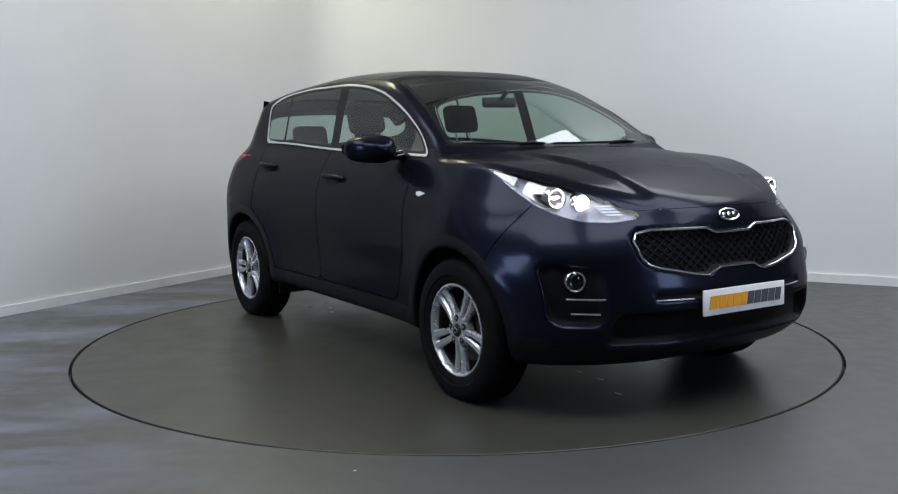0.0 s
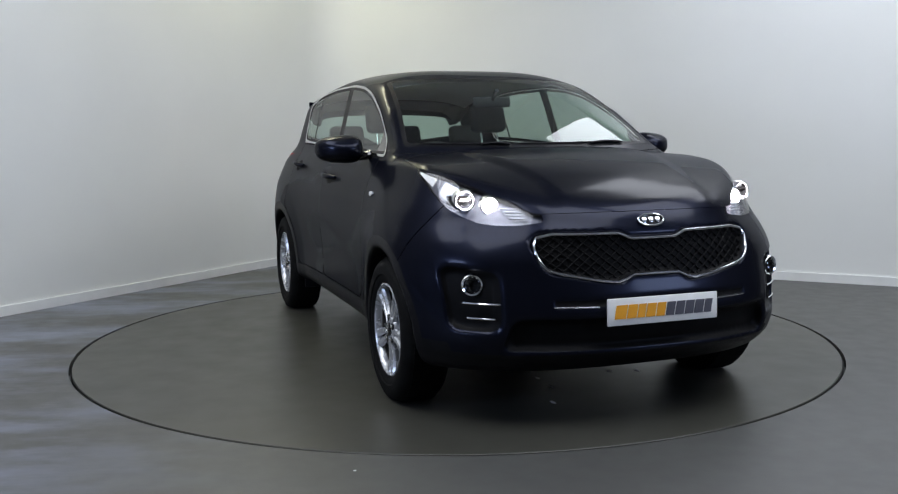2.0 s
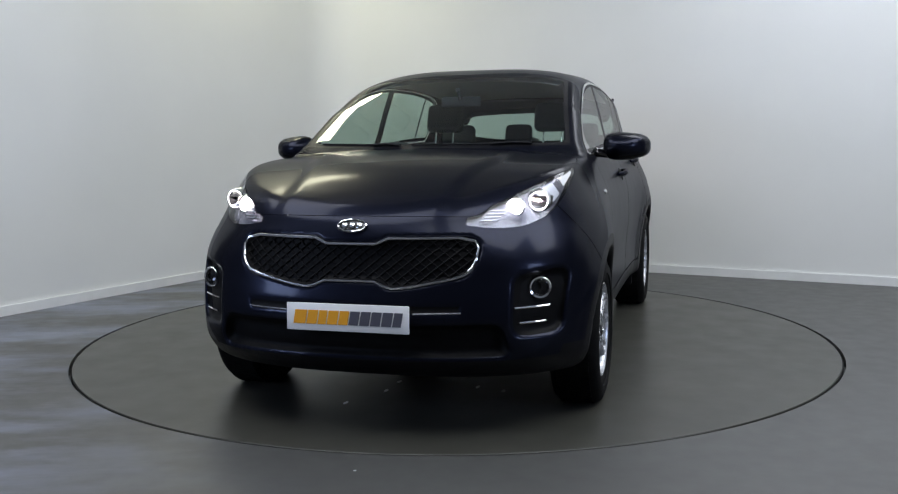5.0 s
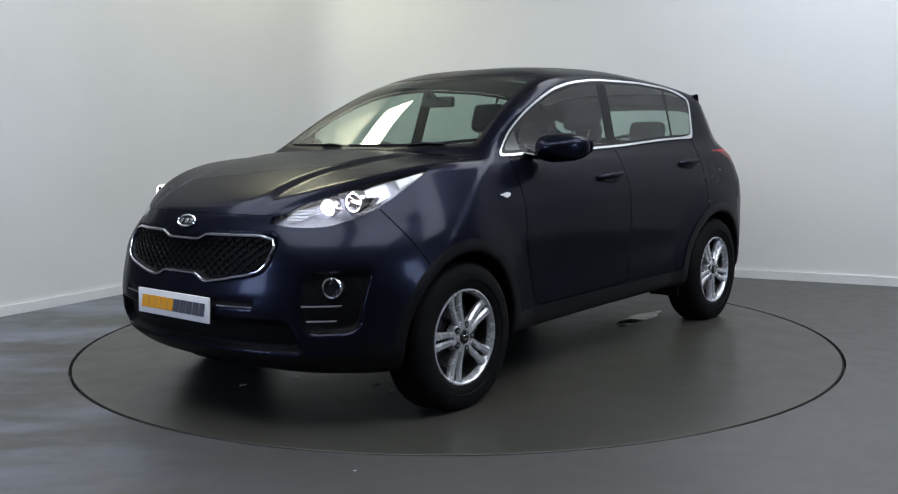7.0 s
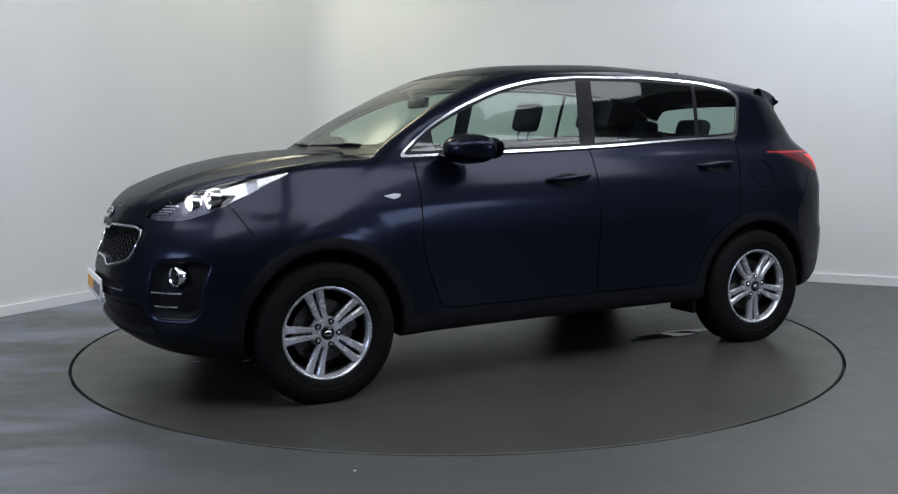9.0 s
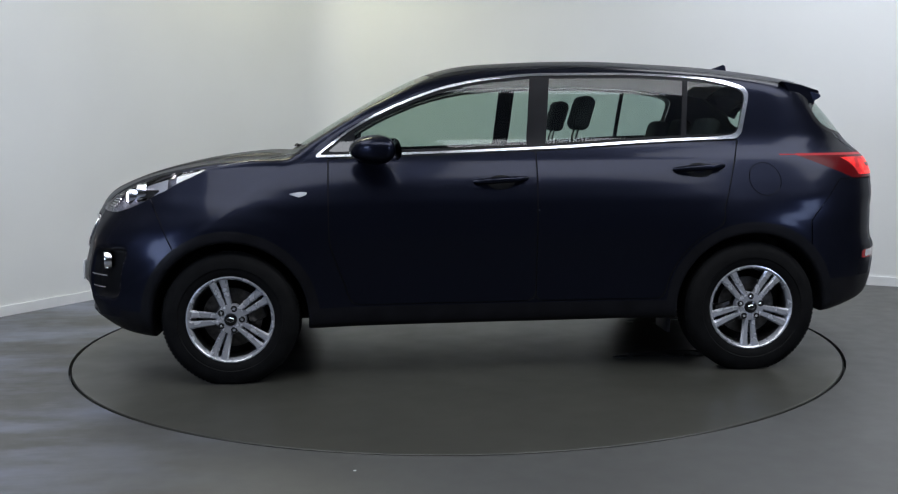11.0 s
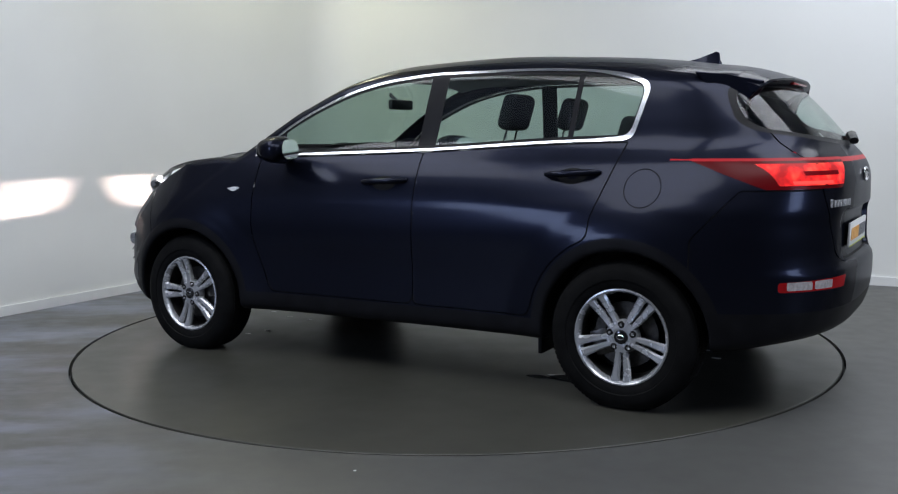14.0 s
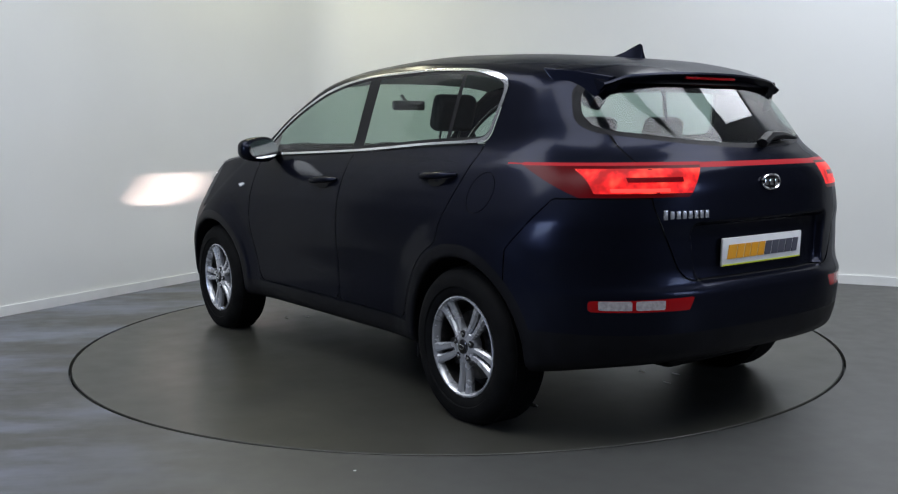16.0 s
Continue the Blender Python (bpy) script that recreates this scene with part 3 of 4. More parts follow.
# side windows, with their bright trim and dark pillars
opening = shell.take(lambda x, y, z: side_glass(x, y, z) + .006)
trim = Shell(*opening)
inner = trim.take(lambda x, y, z: side_glass(x, y, z) - .006 - .010 * ease(-1.1, -1.3, x))
opening = Shell(*inner)
frame_edge = opening.take(lambda x, y, z: .016 - side_glass(x, y, z) + .006)
pillar = opening.take(lambda x, y, z: .052 - np.abs(x + .235 + .10 * (z - 1.2)))
divider = opening.take(lambda x, y, z: .014 - np.abs(x + 1.015 + .10 * (z - 1.2)))
quarter = opening.take(lambda x, y, z: -1.0 - .10 * (z - 1.2) - x)
sail = opening.take(lambda x, y, z: x - .70)
rear_pane = opening.take(lambda x, y, z: -.2 - x)
front_pane = (opening.verts, opening.tris)
# screens
screen = shell.take(windscreen)
cut = Shell(*screen)
screen_glass = cut.take(lambda x, y, z: np.minimum(windscreen(x, y, z) - .022, 1.045 - .20 * y * y - x))
screen_edge = (cut.verts, cut.tris)
rear_screen = Shell(*shell.take(rear_glass))
rear_pane_c = rear_screen.take(lambda x, y, z: rear_glass(x, y, z) - .020)
rear_edge = (rear_screen.verts, rear_screen.tris)
# lamps
lamp_front = shell.take(head_lamp)
lamp_rear = Shell(*shell.take(tail_lamp))
lamp_bar = shell.take(tail_bar)
fog_rear = Shell(*shell.take(rear_fog))
# panels
hood_panel = shell.panel(bonnet, .0011)
ring_piece = shell.take(arch_ring)
sill_piece = shell.take(sill)
door_f = shell.panel(front_door)
door_r = shell.panel(rear_door)
gate = shell.panel(tailgate)
bumper_f = shell.panel(front_bumper)
bumper_r = shell.panel(rear_bumper)
rest = Shell(shell.verts, shell.tris)
wing = rest.take(lambda x, y, z: np.minimum(x - .80, 1.16 - z))
upper = rest.take(lambda x, y, z: z - 1.16)
quarter_panel = rest.take(lambda x, y, z: -1.0 - x)
sill_rest = (rest.verts, rest.tris)
bump_shell = Shell(*bumper_f)
mesh_black = bump_shell.take(lambda x, y, z: np.where(x > 1.6, np.maximum(np.maximum(grille_field(y, z), lower_field(y, z)), np.maximum(fog_field(y, z), slot_field(y, z))), -.5))
bump_low = bump_shell.take(lambda x, y, z: .335 - z)

car_mesh("roof", both(upper), PAINT)
car_mesh("bonnet", both(hood_panel), PAINT)
car_mesh("front_bumper", both((bump_shell.verts, bump_shell.tris)), PAINT)
car_mesh("bumper_recess", both(mesh_black), GRILLE_BLACK, "black plastic recess behind the grille")
car_mesh("chin", both(bump_low), CLADDING, "black plastic lower lip")
rb = Shell(*bumper_r)
rear_lip = rb.take(lambda x, y, z: .47 - z)
car_mesh("rear_bumper", both((rb.verts, rb.tris)), PAINT)
car_mesh("rear_lip", both(rear_lip), CLADDING, "black plastic lower rear bumper")
car_mesh("tailgate", both(gate), PAINT)
car_mesh("windscreen", both(screen_glass), SCREEN_GLASS, "clear sloping windscreen").visible_shadow = False
car_mesh("windscreen_edge", both(screen_edge), CLADDING)
car_mesh("rear_window", both(rear_pane_c), GLASS, "tinted rear window")
car_mesh("rear_window_edge", both(rear_edge), CLADDING)
car_mesh("tail_light_bar", both(lamp_bar), RED_STRIP, "narrow red strip joining the tail lamps")
for v, t in SEAMS:
    if len(t):
        for piece in islands(pushed((v, t), -.006)):
            if np.abs(piece[0][:, 1]).min() < 1e-3:
                car_mesh("shut_line", both(piece), SEAM)
            else:
                car_mesh("shut_line", piece, SEAM)
                car_mesh("shut_line", mirrored(piece), SEAM)

for flip in (False, True):
    turn = mirrored if flip else (lambda q: q)
    sgn = -1 if flip else 1
    door = car_mesh("front_door", turn(door_f), PAINT)
    door2 = car_mesh("rear_door", turn(door_r), PAINT)
    car_mesh("front_wing", turn(wing), PAINT)
    q = Shell(*quarter_panel)
    if not flip:
        flap = q.take(lambda x, y, z: fuel_flap(x, y, z) - .002)
        groove = q.take(lambda x, y, z: fuel_flap(x, y, z) + .002)
        car_mesh("fuel_flap", flap, PAINT)
        car_mesh("fuel_flap_groove", pushed(groove, -.004), SEAM)
    car_mesh("rear_quarter", turn((q.verts, q.tris)), PAINT)
    rp = Shell(*ring_piece)
    car_mesh("wheel_arch", turn(rp.take(lambda x, y, z: x)), CLADDING, "black plastic wheel arch trim")
    car_mesh("wheel_arch", turn((rp.verts, rp.tris)), CLADDING, "black plastic wheel arch trim")
    car_mesh("sill_trim", turn(sill_piece), CLADDING, "black plastic sill trim")
    car_mesh("sill", turn(sill_rest), PAINT)
    car_mesh("window_trim", turn(pushed((trim.verts, trim.tris), .004)), SATIN, "bright chrome strip round the side windows")
    car_mesh("window_seal", turn(frame_edge), CLADDING)
    car_mesh("door_pillar", turn(pillar), CLADDING)
    car_mesh("window_divider", turn(divider), CLADDING)
    car_mesh("mirror_base", turn(sail), GLOSS_BLACK)
    car_mesh("front_window", turn(front_pane), GLASS)
    car_mesh("rear_side_window", turn(rear_pane), GLASS)
    car_mesh("quarter_window", turn(quarter), GLASS)
    hs = Shell(*pushed(lamp_front, -.03))
    hs.take(lambda x, y, z: np.minimum(.036 - np.abs(y - .700), np.minimum(.972 - z, z - .937)))
    housing = car_mesh("headlamp", turn((hs.verts, hs.tris)), LAMP_GREY, "lit headlamp with twin projectors behind clear glass")
    lens = car_mesh("lens", turn(lamp_front), LENS, "", housing)
    lens.visible_shadow = False
    tl = Shell(lamp_rear.verts, lamp_rear.tris)
    lit = tl.take(lambda x, y, z: np.minimum(np.minimum(1.098 - z, z - 1.005), np.minimum(-1.78 - .6 * (z - 1.0) - x, .76 - y)))
    rim_line = tl.take(lambda x, y, z: z - 1.109)
    tail = car_mesh("tail_lamp", turn((tl.verts, tl.tris)), TAIL_LENS, "lit red wraparound tail lamp")
    car_mesh("lens", turn(lit), RED_LENS, "", tail)
    car_mesh("top_strip", turn(rim_line), RED_STRIP, "narrow glowing red strip", tail)
    car_mesh("lamp_back", turn(pushed((lamp_rear.verts, lamp_rear.tris), -.012)), SEAM, "", tail)
    fg = Shell(fog_rear.verts, fog_rear.tris)
    clear = fg.take(lambda x, y, z: np.minimum(np.minimum(y - .565, np.minimum(.775 - y, np.abs(y - .675) - .006)), np.minimum(.603 - z, z - .567)))
    fog = car_mesh("rear_fog_lamp", turn((fg.verts, fg.tris)), RED_PLAIN, "red and white lamp in the bumper")
    car_mesh("clear_lens", turn(clear), WHITE_LENS, "", fog)


# ---- fittings of the car ----
def first_hit(starts, way, length, recess=1.0):
    """Where rays from outside first meet the body."""
    starts, way = np.array(starts, float), np.array(way, float)
    ts = np.linspace(0, length, 240)
    pts = starts[:, None, :] + ts[None, :, None] * way
    inside = body(pts, recess) < 0
    k = np.argmax(inside, 1)
    lo, hi = ts[np.maximum(k - 1, 0)], ts[k]
    for _ in range(18):
        mid = (lo + hi) / 2
        f = body(starts + mid[:, None] * way, recess) < 0
        hi, lo = np.where(f, mid, hi), np.where(f, lo, mid)
    return starts + hi[:, None] * way


def on_front(yz, out=0.0, recess=0.0):
    p = first_hit([(2.5, y, z) for y, z in yz], (-1, 0, 0), 1.6, recess)
    p[:, 0] += out
    return [Vector(q) for q in p]


def on_rear(yz, out=0.0, recess=0.0):
    p = first_hit([(-2.5, y, z) for y, z in yz], (1, 0, 0), 1.4, recess)
    p[:, 0] -= out
    return [Vector(q) for q in p]


def on_side(xz, out=0.0):
    p = first_hit([(x, 1.2, z) for x, z in xz], (0, -1, 0), .9, 0.0)
    p[:, 1] += out
    return [Vector(q) for q in p]


def on_top(xy, out=0.0):
    p = first_hit([(x, y, 2.0) for x, y in xy], (0, 0, -1), 1.4, 0.0)
    p[:, 2] += out
    return [Vector(q) for q in p]


def flip_y(bm):
    for v in bm.verts:
        v.co.y = -v.co.y
    return bm


def sides(name, make, mat, label="", parents=(None, None), smooth=True):
    """A fitting on the left and its mirror image on the right."""
    obs = []
    for k, flip in enumerate((False, True)):
        bm = make()
        if flip:
            flip_y(bm)
        obs.append(car_part(name, bm, mat, parents[k], label, smooth))
    return obs


def outline_yz(field, cy, cz, count, reach=.6):
    """The outline of a field round a centre, as (y, z) pairs."""
    found = []
    for k in range(count):
        a = k * math.tau / count
        lo, hi = 0.0, reach
        for _ in range(26):
            mid = (lo + hi) / 2
            if float(field(np.array(cy + mid * math.cos(a)), np.array(cz + mid * math.sin(a)))) > 0:
                lo = mid
            else:
                hi = mid
        found.append((cy + lo * math.cos(a), cz + lo * math.sin(a)))
    return found


# grille: bright frame and a dark net of slanted bars
edge_line = outline_yz(grille_field, 0.0, .735, 120)
bm = bmesh.new()
tube(bm, on_front(edge_line, .002), .0060, 8, True)
grille = car_part("grille", bm, SATIN, None, "black grille net with a bright chrome frame")


def grille_bars():
    bm = bmesh.new()
    for lean in (1, -1):
        for k in range(-17, 18):
            run = []
            for j in range(41):
                z = .62 + j * .22 / 40
                y = k * .047 + lean * (z - .73) * 1.25
                inside = float(grille_field(np.array(y), np.array(z))) > .006
                if inside:
                    run.append((y, z))
                if run and (not inside or j == 40):
                    if len(run) > 3:
                        tube(bm, on_front(run[::3] + [run[-1]], -.026), .0036, 5)
                    run = []
    return bm


tagged(car_part("grille_net", grille_bars(), GRILLE_BLACK, grille), "matt black diamond net")


def slat(y0, z0, y1, z1, out, radius, mat, name, label="", parent=None):
    def make():
        b = bmesh.new()
        tube(b, on_front([(y0 + (y1 - y0) * t / 8, z0 + (z1 - z0) * t / 8) for t in range(9)], out), radius, 6)
        return b
    return sides(name, make, mat, label)


slat(.650, .548, .772, .548, -.004, .0045, CHROME, "fog_lamp_bar", "thin chrome bar beside the fog lamp")
slat(.668, .487, .758, .487, -.004, .0045, CHROME, "fog_lamp_bar")
slat(.27, .533, .455, .537, -.004, .004, SATIN, "bumper_slot_trim")


def fog_lamp(kind):
    def make():
        b = bmesh.new()
        c = on_front([(.738, .621)], .034, 1.0)[0]
        m = Matrix.Translation(c) @ Matrix.Rotation(radians(-72), 4, "Z")
        if kind == "ring":
            lathe(b, [(.036, .0), (.043, .004), (.046, 0.0), (.046, -.03)], 28)
        elif kind == "bowl":
            fan(b, lathe(b, [(.036, -.004), (.030, -.02), (.012, -.03)], 24)[-1])
        else:
            fan(b, lathe(b, [(.036, -.003), (.028, .003), (.015, .006), (.004, .0065)], 24)[-1])
        bmesh.ops.transform(b, matrix=m, verts=b.verts)
        return b
    return make


fogs = sides("fog_lamp", fog_lamp("ring"), CHROME, "round unlit fog lamp with a chrome ring")
sides("reflector", fog_lamp("bowl"), GLOSS_BLACK, "", fogs)
sides("lens", fog_lamp("lens"), LENS, "", fogs)


# head lamps: twin round projectors, a silver bowl, a corner light
headlamps = [o for o in car.children if o.name.startswith("headlamp")]


def projector(c, r, kind):
    def make():
        b = bmesh.new()
        m = Matrix.Translation(c) @ Matrix.Rotation(radians(-82), 4, "Z")
        if kind == "bezel":
            lathe(b, [(r * .92, .006), (r * 1.06, .008), (r * 1.16, .0), (r * 1.2, -.04)], 28)
        elif kind == "ring":
            lathe(b, [(r * .97, .0), (r * .93, .004), (r * .89, .005)], 28)
        else:
            fan(b, lathe(b, [(r * .92, .0), (r * .8, .010), (r * .5, .017), (r * .12, .020)], 24)[-1])
        bmesh.ops.transform(b, matrix=m, verts=b.verts)
        return b
    return make


for c, r, kind in (((1.872, .612, .935), .037, "lens"), ((1.806, .700, .957), .042, "ring")):
    sides("projector_bezel", projector(c, r, "bezel"), CHROME, "", headlamps)
    sides("projector", projector(c, r, kind), BEAM, "lit round projector", headlamps)


def beam_box(kind):
    """A dark box with a small lit strip at its back and a shaped mouth in front: level above, rounded below."""
    def make():
        b = bmesh.new()
        x0, x1, y0, y1, z0, z1 = 1.685, 1.795, .660, .740, .936, .9705
        mid, lip = (y0 + y1) / 2, z1 - .0048
        if kind == "strip":
            vs = [b.verts.new(v) for v in ((x0 + .022, mid - .009, z1 - .0048), (x0 + .022, mid + .009, z1 - .0048), (x0 + .022, mid + .009, z1 - .0028), (x0 + .022, mid - .009, z1 - .0028))]
            b.faces.new(vs)
            return b
        for lo, hi in (((x0 - .004, y0, z0), (x0, y1, z1)), ((x0, y0, z1), (x1, y1, z1 + .004)), ((x0, y0, z0 - .004), (x1, y1, z0)), ((x0, y0 - .004, z0), (x1, y0, z1)), ((x0, y1, z0), (x1, y1 + .004, z1)), ((x1 - .004, y0, lip), (x1, y1, z1))):
            box(b, lo, hi)
        arc = []
        for k in range(21):
            t = -1 + k / 10
            arc.append((mid + .0370 * t, lip - .0140 * max(0, 1 - t * t) ** .7))
        arc = [(y0, lip)] + arc + [(y1, lip)]
        rows = [[b.verts.new(v) for v in ((x1 - .002, y, z), (x1 - .002, y, z0))] for y, z in arc]
        for p, q in zip(rows, rows[1:]):
            b.faces.new((p[0], q[0], q[1], p[1]))
        return b
    return make


sides("beam_shade", beam_box("box"), SEAM, "", headlamps)
sides("beam_strip", beam_box("strip"), HEAD_BEAM, "", headlamps)


def lamp_fill(x0, x1, lo, hi, out):
    """A curved strip of the lamp's inside between two places along it."""
    def make():
        b = bmesh.new()
        rows = []
        for k in range(13):
            x = x0 + (x1 - x0) * k / 12
            a, t = float(lamp_low(x)), float(lamp_top(x))
            flat = np.array([tuple(q) for q in on_side([(x, a + (t - a) * (lo + (hi - lo) * j / 6)) for j in range(7)])])
            g = slope(flat)
            rows.append([Vector(q) for q in flat + out * g / np.linalg.norm(g, axis=1, keepdims=True)])
        vs = [[b.verts.new(p) for p in r] for r in rows]
        for ra, rb in zip(vs, vs[1:]):
            for j in range(6):
                b.faces.new((ra[j], rb[j], rb[j + 1], ra[j + 1]))
        return b
    return make


sides("corner_light", lamp_fill(1.465, 1.605, .22, .80, -.012), DRL, "white corner running light", headlamps)
sides("lamp_bowl", lamp_fill(1.655, 1.775, .18, .84, -.016), LAMP_SILVER, "", headlamps)


def ribs():
    b = bmesh.new()
    for k in range(4):
        z0 = .888 + k * .012
        tube(b, on_front([(.50 + .008 * k + t * .016, z0) for t in range(5)], -.014), .0035, 5)
    return b


sides("lamp_rib", ribs, LAMP_SILVER, "", headlamps)


# the tail lamps' brighter inner bands
tails = [o for o in car.children if o.name.startswith("tail_lamp")]


def tail_band(y0, y1, z, h):
    def make():
        b = bmesh.new()
        n = 14
        rows = []
        for k in range(n + 1):
            y = y0 + (y1 - y0) * k / n
            rows.append([b.verts.new(p) for p in on_rear([(y, z - h), (y, z + h)], .002)])
        for a, c in zip(rows, rows[1:]):
            b.faces.new((a[0], c[0], c[1], a[1]))
        return b
    return make


sides("light_band", tail_band(.53, .72, 1.017, .007), RED_BRIGHT, "glowing red band", tails)
sides("dark_band", tail_band(.47, .665, 1.056, .009), RED_DARK, "", tails)
sides("dark_band", tail_band(.570, .583, 1.05, .046), RED_DARK, "", tails)


# plates, with bars for the writing
def plate(name, centre, yaw, lean, label, edge):
    m = Matrix.Translation(Vector(centre) - CAR_AXIS) @ Matrix.Rotation(radians(yaw), 4, "Z") @ Matrix.Rotation(radians(lean), 4, "Y")
    bm = bmesh.new()
    box(bm, (-.010, -.26, -.0555), (0, .26, .0555), None, .003)
    bmesh.ops.transform(bm, matrix=m, verts=bm.verts)
    ob = part(name, bm, PLATE, car, label)
    widths = [.057, .048, .040, .048, .045, .045, .046, .046, .047, .040]
    y = -.228
    for k, w in enumerate(widths):
        b = bmesh.new()
        box(b, (.0005, -w / 2 + .0025, -.028), (.0025, w / 2 - .0025, .028))
        for v in b.verts:
            v.co.y += v.co.z * .18
        bmesh.ops.translate(b, verts=b.verts, vec=(0, y + w / 2, 0))
        bmesh.ops.transform(b, matrix=m, verts=b.verts)
        part("print_bar", b, ORANGE if k < 5 else GREY_PRINT, ob, "", False)
        y += w
    if edge:
        b = bmesh.new()
        box(b, (.0004, -.255, -.0545), (.0018, .255, -.0495))
        bmesh.ops.transform(b, matrix=m, verts=b.verts)
        part("edge_line", b, YELLOW, ob)
    return ob


plate("front_plate", (2.242, .006, .514), 0, -2, "white plate with orange and grey print bars", False)
plate("rear_plate", (-2.182, .008, .762), 180, 2, "white plate with orange and grey print bars, yellow lower edge", True)


def badge(centre, yaw, lean, w, h, name):
    m = Matrix.Translation(Vector(centre)) @ Matrix.Rotation(radians(yaw), 4, "Z") @ Matrix.Rotation(radians(lean), 4, "Y")
    bm = bmesh.new()
    tube(bm, [(0.004, w * math.cos(a), h * math.sin(a)) for a in [k * math.tau / 40 for k in range(40)]], .0048, 6, True)
    bmesh.ops.transform(bm, matrix=m, verts=bm.verts)
    ob = car_part(name, bm, CHROME, None, "oval chrome badge with three plain bars")
    bm = bmesh.new()
    vs = [bm.verts.new((.002, w * math.cos(k * math.tau / 40), h * math.sin(k * math.tau / 40))) for k in range(40)]
    bm.faces.new(vs)
    bmesh.ops.transform(bm, matrix=m, verts=bm.verts)
    car_part("badge_ground", bm, GLOSS_BLACK, ob)
    for y in (-.032, 0, .032):
        bm = bmesh.new()
        box(bm, (.002, y - .010, -h * .45), (.007, y + .010, h * .45), None, .002)
        bmesh.ops.transform(bm, matrix=m, verts=bm.verts)
        car_part("badge_bar", bm, CHROME, ob)
    return ob


p = on_front([(0, .872)], .002)[0]
badge(p, 0, -28, .060, .026, "front_badge")
p = on_rear([(0, 1.032)], .002)[0]
badge(p, 180, -3, .058, .029, "rear_badge")
script = None
for k in range(8):
    bm = bmesh.new()
    y = .565 - k * .026
    q = on_rear([(y, .922)], .003)[0]
    q2 = on_rear([(y - .02, .922)], .003)[0]
    turn_z = math.atan2(q2.x - q.x, -(q2.y - q.y))
    box(bm, (-.002, -.0080, -.015 if k else -.017), (.003, .0080, .015 if k else .020), None, .001)
    bmesh.ops.transform(bm, matrix=Matrix.Translation((q + q2) / 2) @ Matrix.Rotation(turn_z, 4, "Z"), verts=bm.verts)
    ob = car_part("badge_bar", bm, ALLOY, script, "small chrome bars of a model badge" if script is None else "")
    script = script or ob


# door mirrors
def mirror_body(kind):
    def make():
        b = bmesh.new()
        if kind == "cap":
            made = bmesh.ops.create_uvsphere(b, u_segments=28, v_segments=18, radius=1.0)["verts"]
            for v in made:
                x, y, z = v.co
                flat = 1.0 if x > 0 else .55
                rr = max(abs(y) ** 3.0 + abs(z) ** 3.0, 1e-9) ** (1 / 3) / max(math.hypot(y, z), 1e-6)
                s = 1 / max(rr, .5)
                v.co = Vector((.580 + x * .140 * flat - .035 * y, .952 + y * .122 * s, 1.168 + z * (.072 - .010 * y) * s))
        elif kind == "arm":
            tube(b, [(.66, .79, 1.140), (.64, .84, 1.128), (.61, .90, 1.122)], [.045, .034, .030], 10, flat=.6)
        else:
            vs = [b.verts.new((.498 - .30 * .104 * math.cos(a) + .012 * math.sin(a) * .4, .950 + .104 * math.cos(a) * (abs(math.cos(a)) ** -.25 if abs(math.cos(a)) > .2 else 1), 1.170 + .054 * math.sin(a))) for a in [k * math.tau / 36 for k in range(36)]]
            b.faces.new(vs)
        return b
    return make


mirrors = sides("door_mirror", mirror_body("cap"), PAINT, "dark blue door mirror on a black arm")
sides("arm", mirror_body("arm"), GLOSS_BLACK, "", mirrors)
sides("mirror_glass", mirror_body("glass"), MIRROR, "", mirrors)


# door handles
def handle(x0, z0, x1, z1, kind):
    def make():
        b = bmesh.new()
        pts = on_side([(x0 + (x1 - x0) * t / 10, z0 + (z1 - z0) * t / 10) for t in range(11)])
        if kind == "grip":
            lift = [.004, .020, .030, .035, .037, .038, .037, .035, .030, .020, .004]
            tube(b, [p + Vector((0, l, 0)) for p, l in zip(pts, lift)], [.008, .013, .015, .016, .016, .016, .016, .016, .015, .013, .008], 10)
        else:
            mid = pts[5]
            n = 24
            vs = []
            for k in range(n):
                a = k * math.tau / n
                q = on_side([(mid.x + .072 * math.cos(a), mid.z - .012 + .036 * math.sin(a))], .003)[0]
                vs.append(b.verts.new(q))
            c = b.verts.new(mid + Vector((0, .004, -.012)))
            for k in range(n):
                b.faces.new((vs[k], vs[(k + 1) % n], c))
        return b
    return make


doors_f = [o for o in car.children if o.name.startswith("front_door")]
doors_r = [o for o in car.children if o.name.startswith("rear_door")]
for doors, ends in ((doors_f, (.10, 1.000, -.175, 1.014)), (doors_r, (-.935, 1.048, -1.205, 1.062))):
    # flat black oval on the door, painted shade of the hollow behind the grip
    sides("handle_recess_shade", handle(*ends, "cup"), SEAM, "", doors)
    sides("door_handle", handle(*ends, "grip"), PAINT, "", doors)


# side repeaters
def marker():
    b = bmesh.new()
    pts = [(1.030, .953), (.970, .963), (.937, .958), (.947, .945), (.980, .935)]
    top = [b.verts.new(q) for q in on_side(pts, .007)]
    low = [b.verts.new(q) for q in on_side(pts, -.004)]
    b.faces.new(top)
    for k in range(5):
        b.faces.new((top[k], top[(k + 1) % 5], low[(k + 1) % 5], low[k]))
    bmesh.ops.bevel(b, geom=b.edges[:], offset=.003, segments=2, affect="EDGES")
    return b


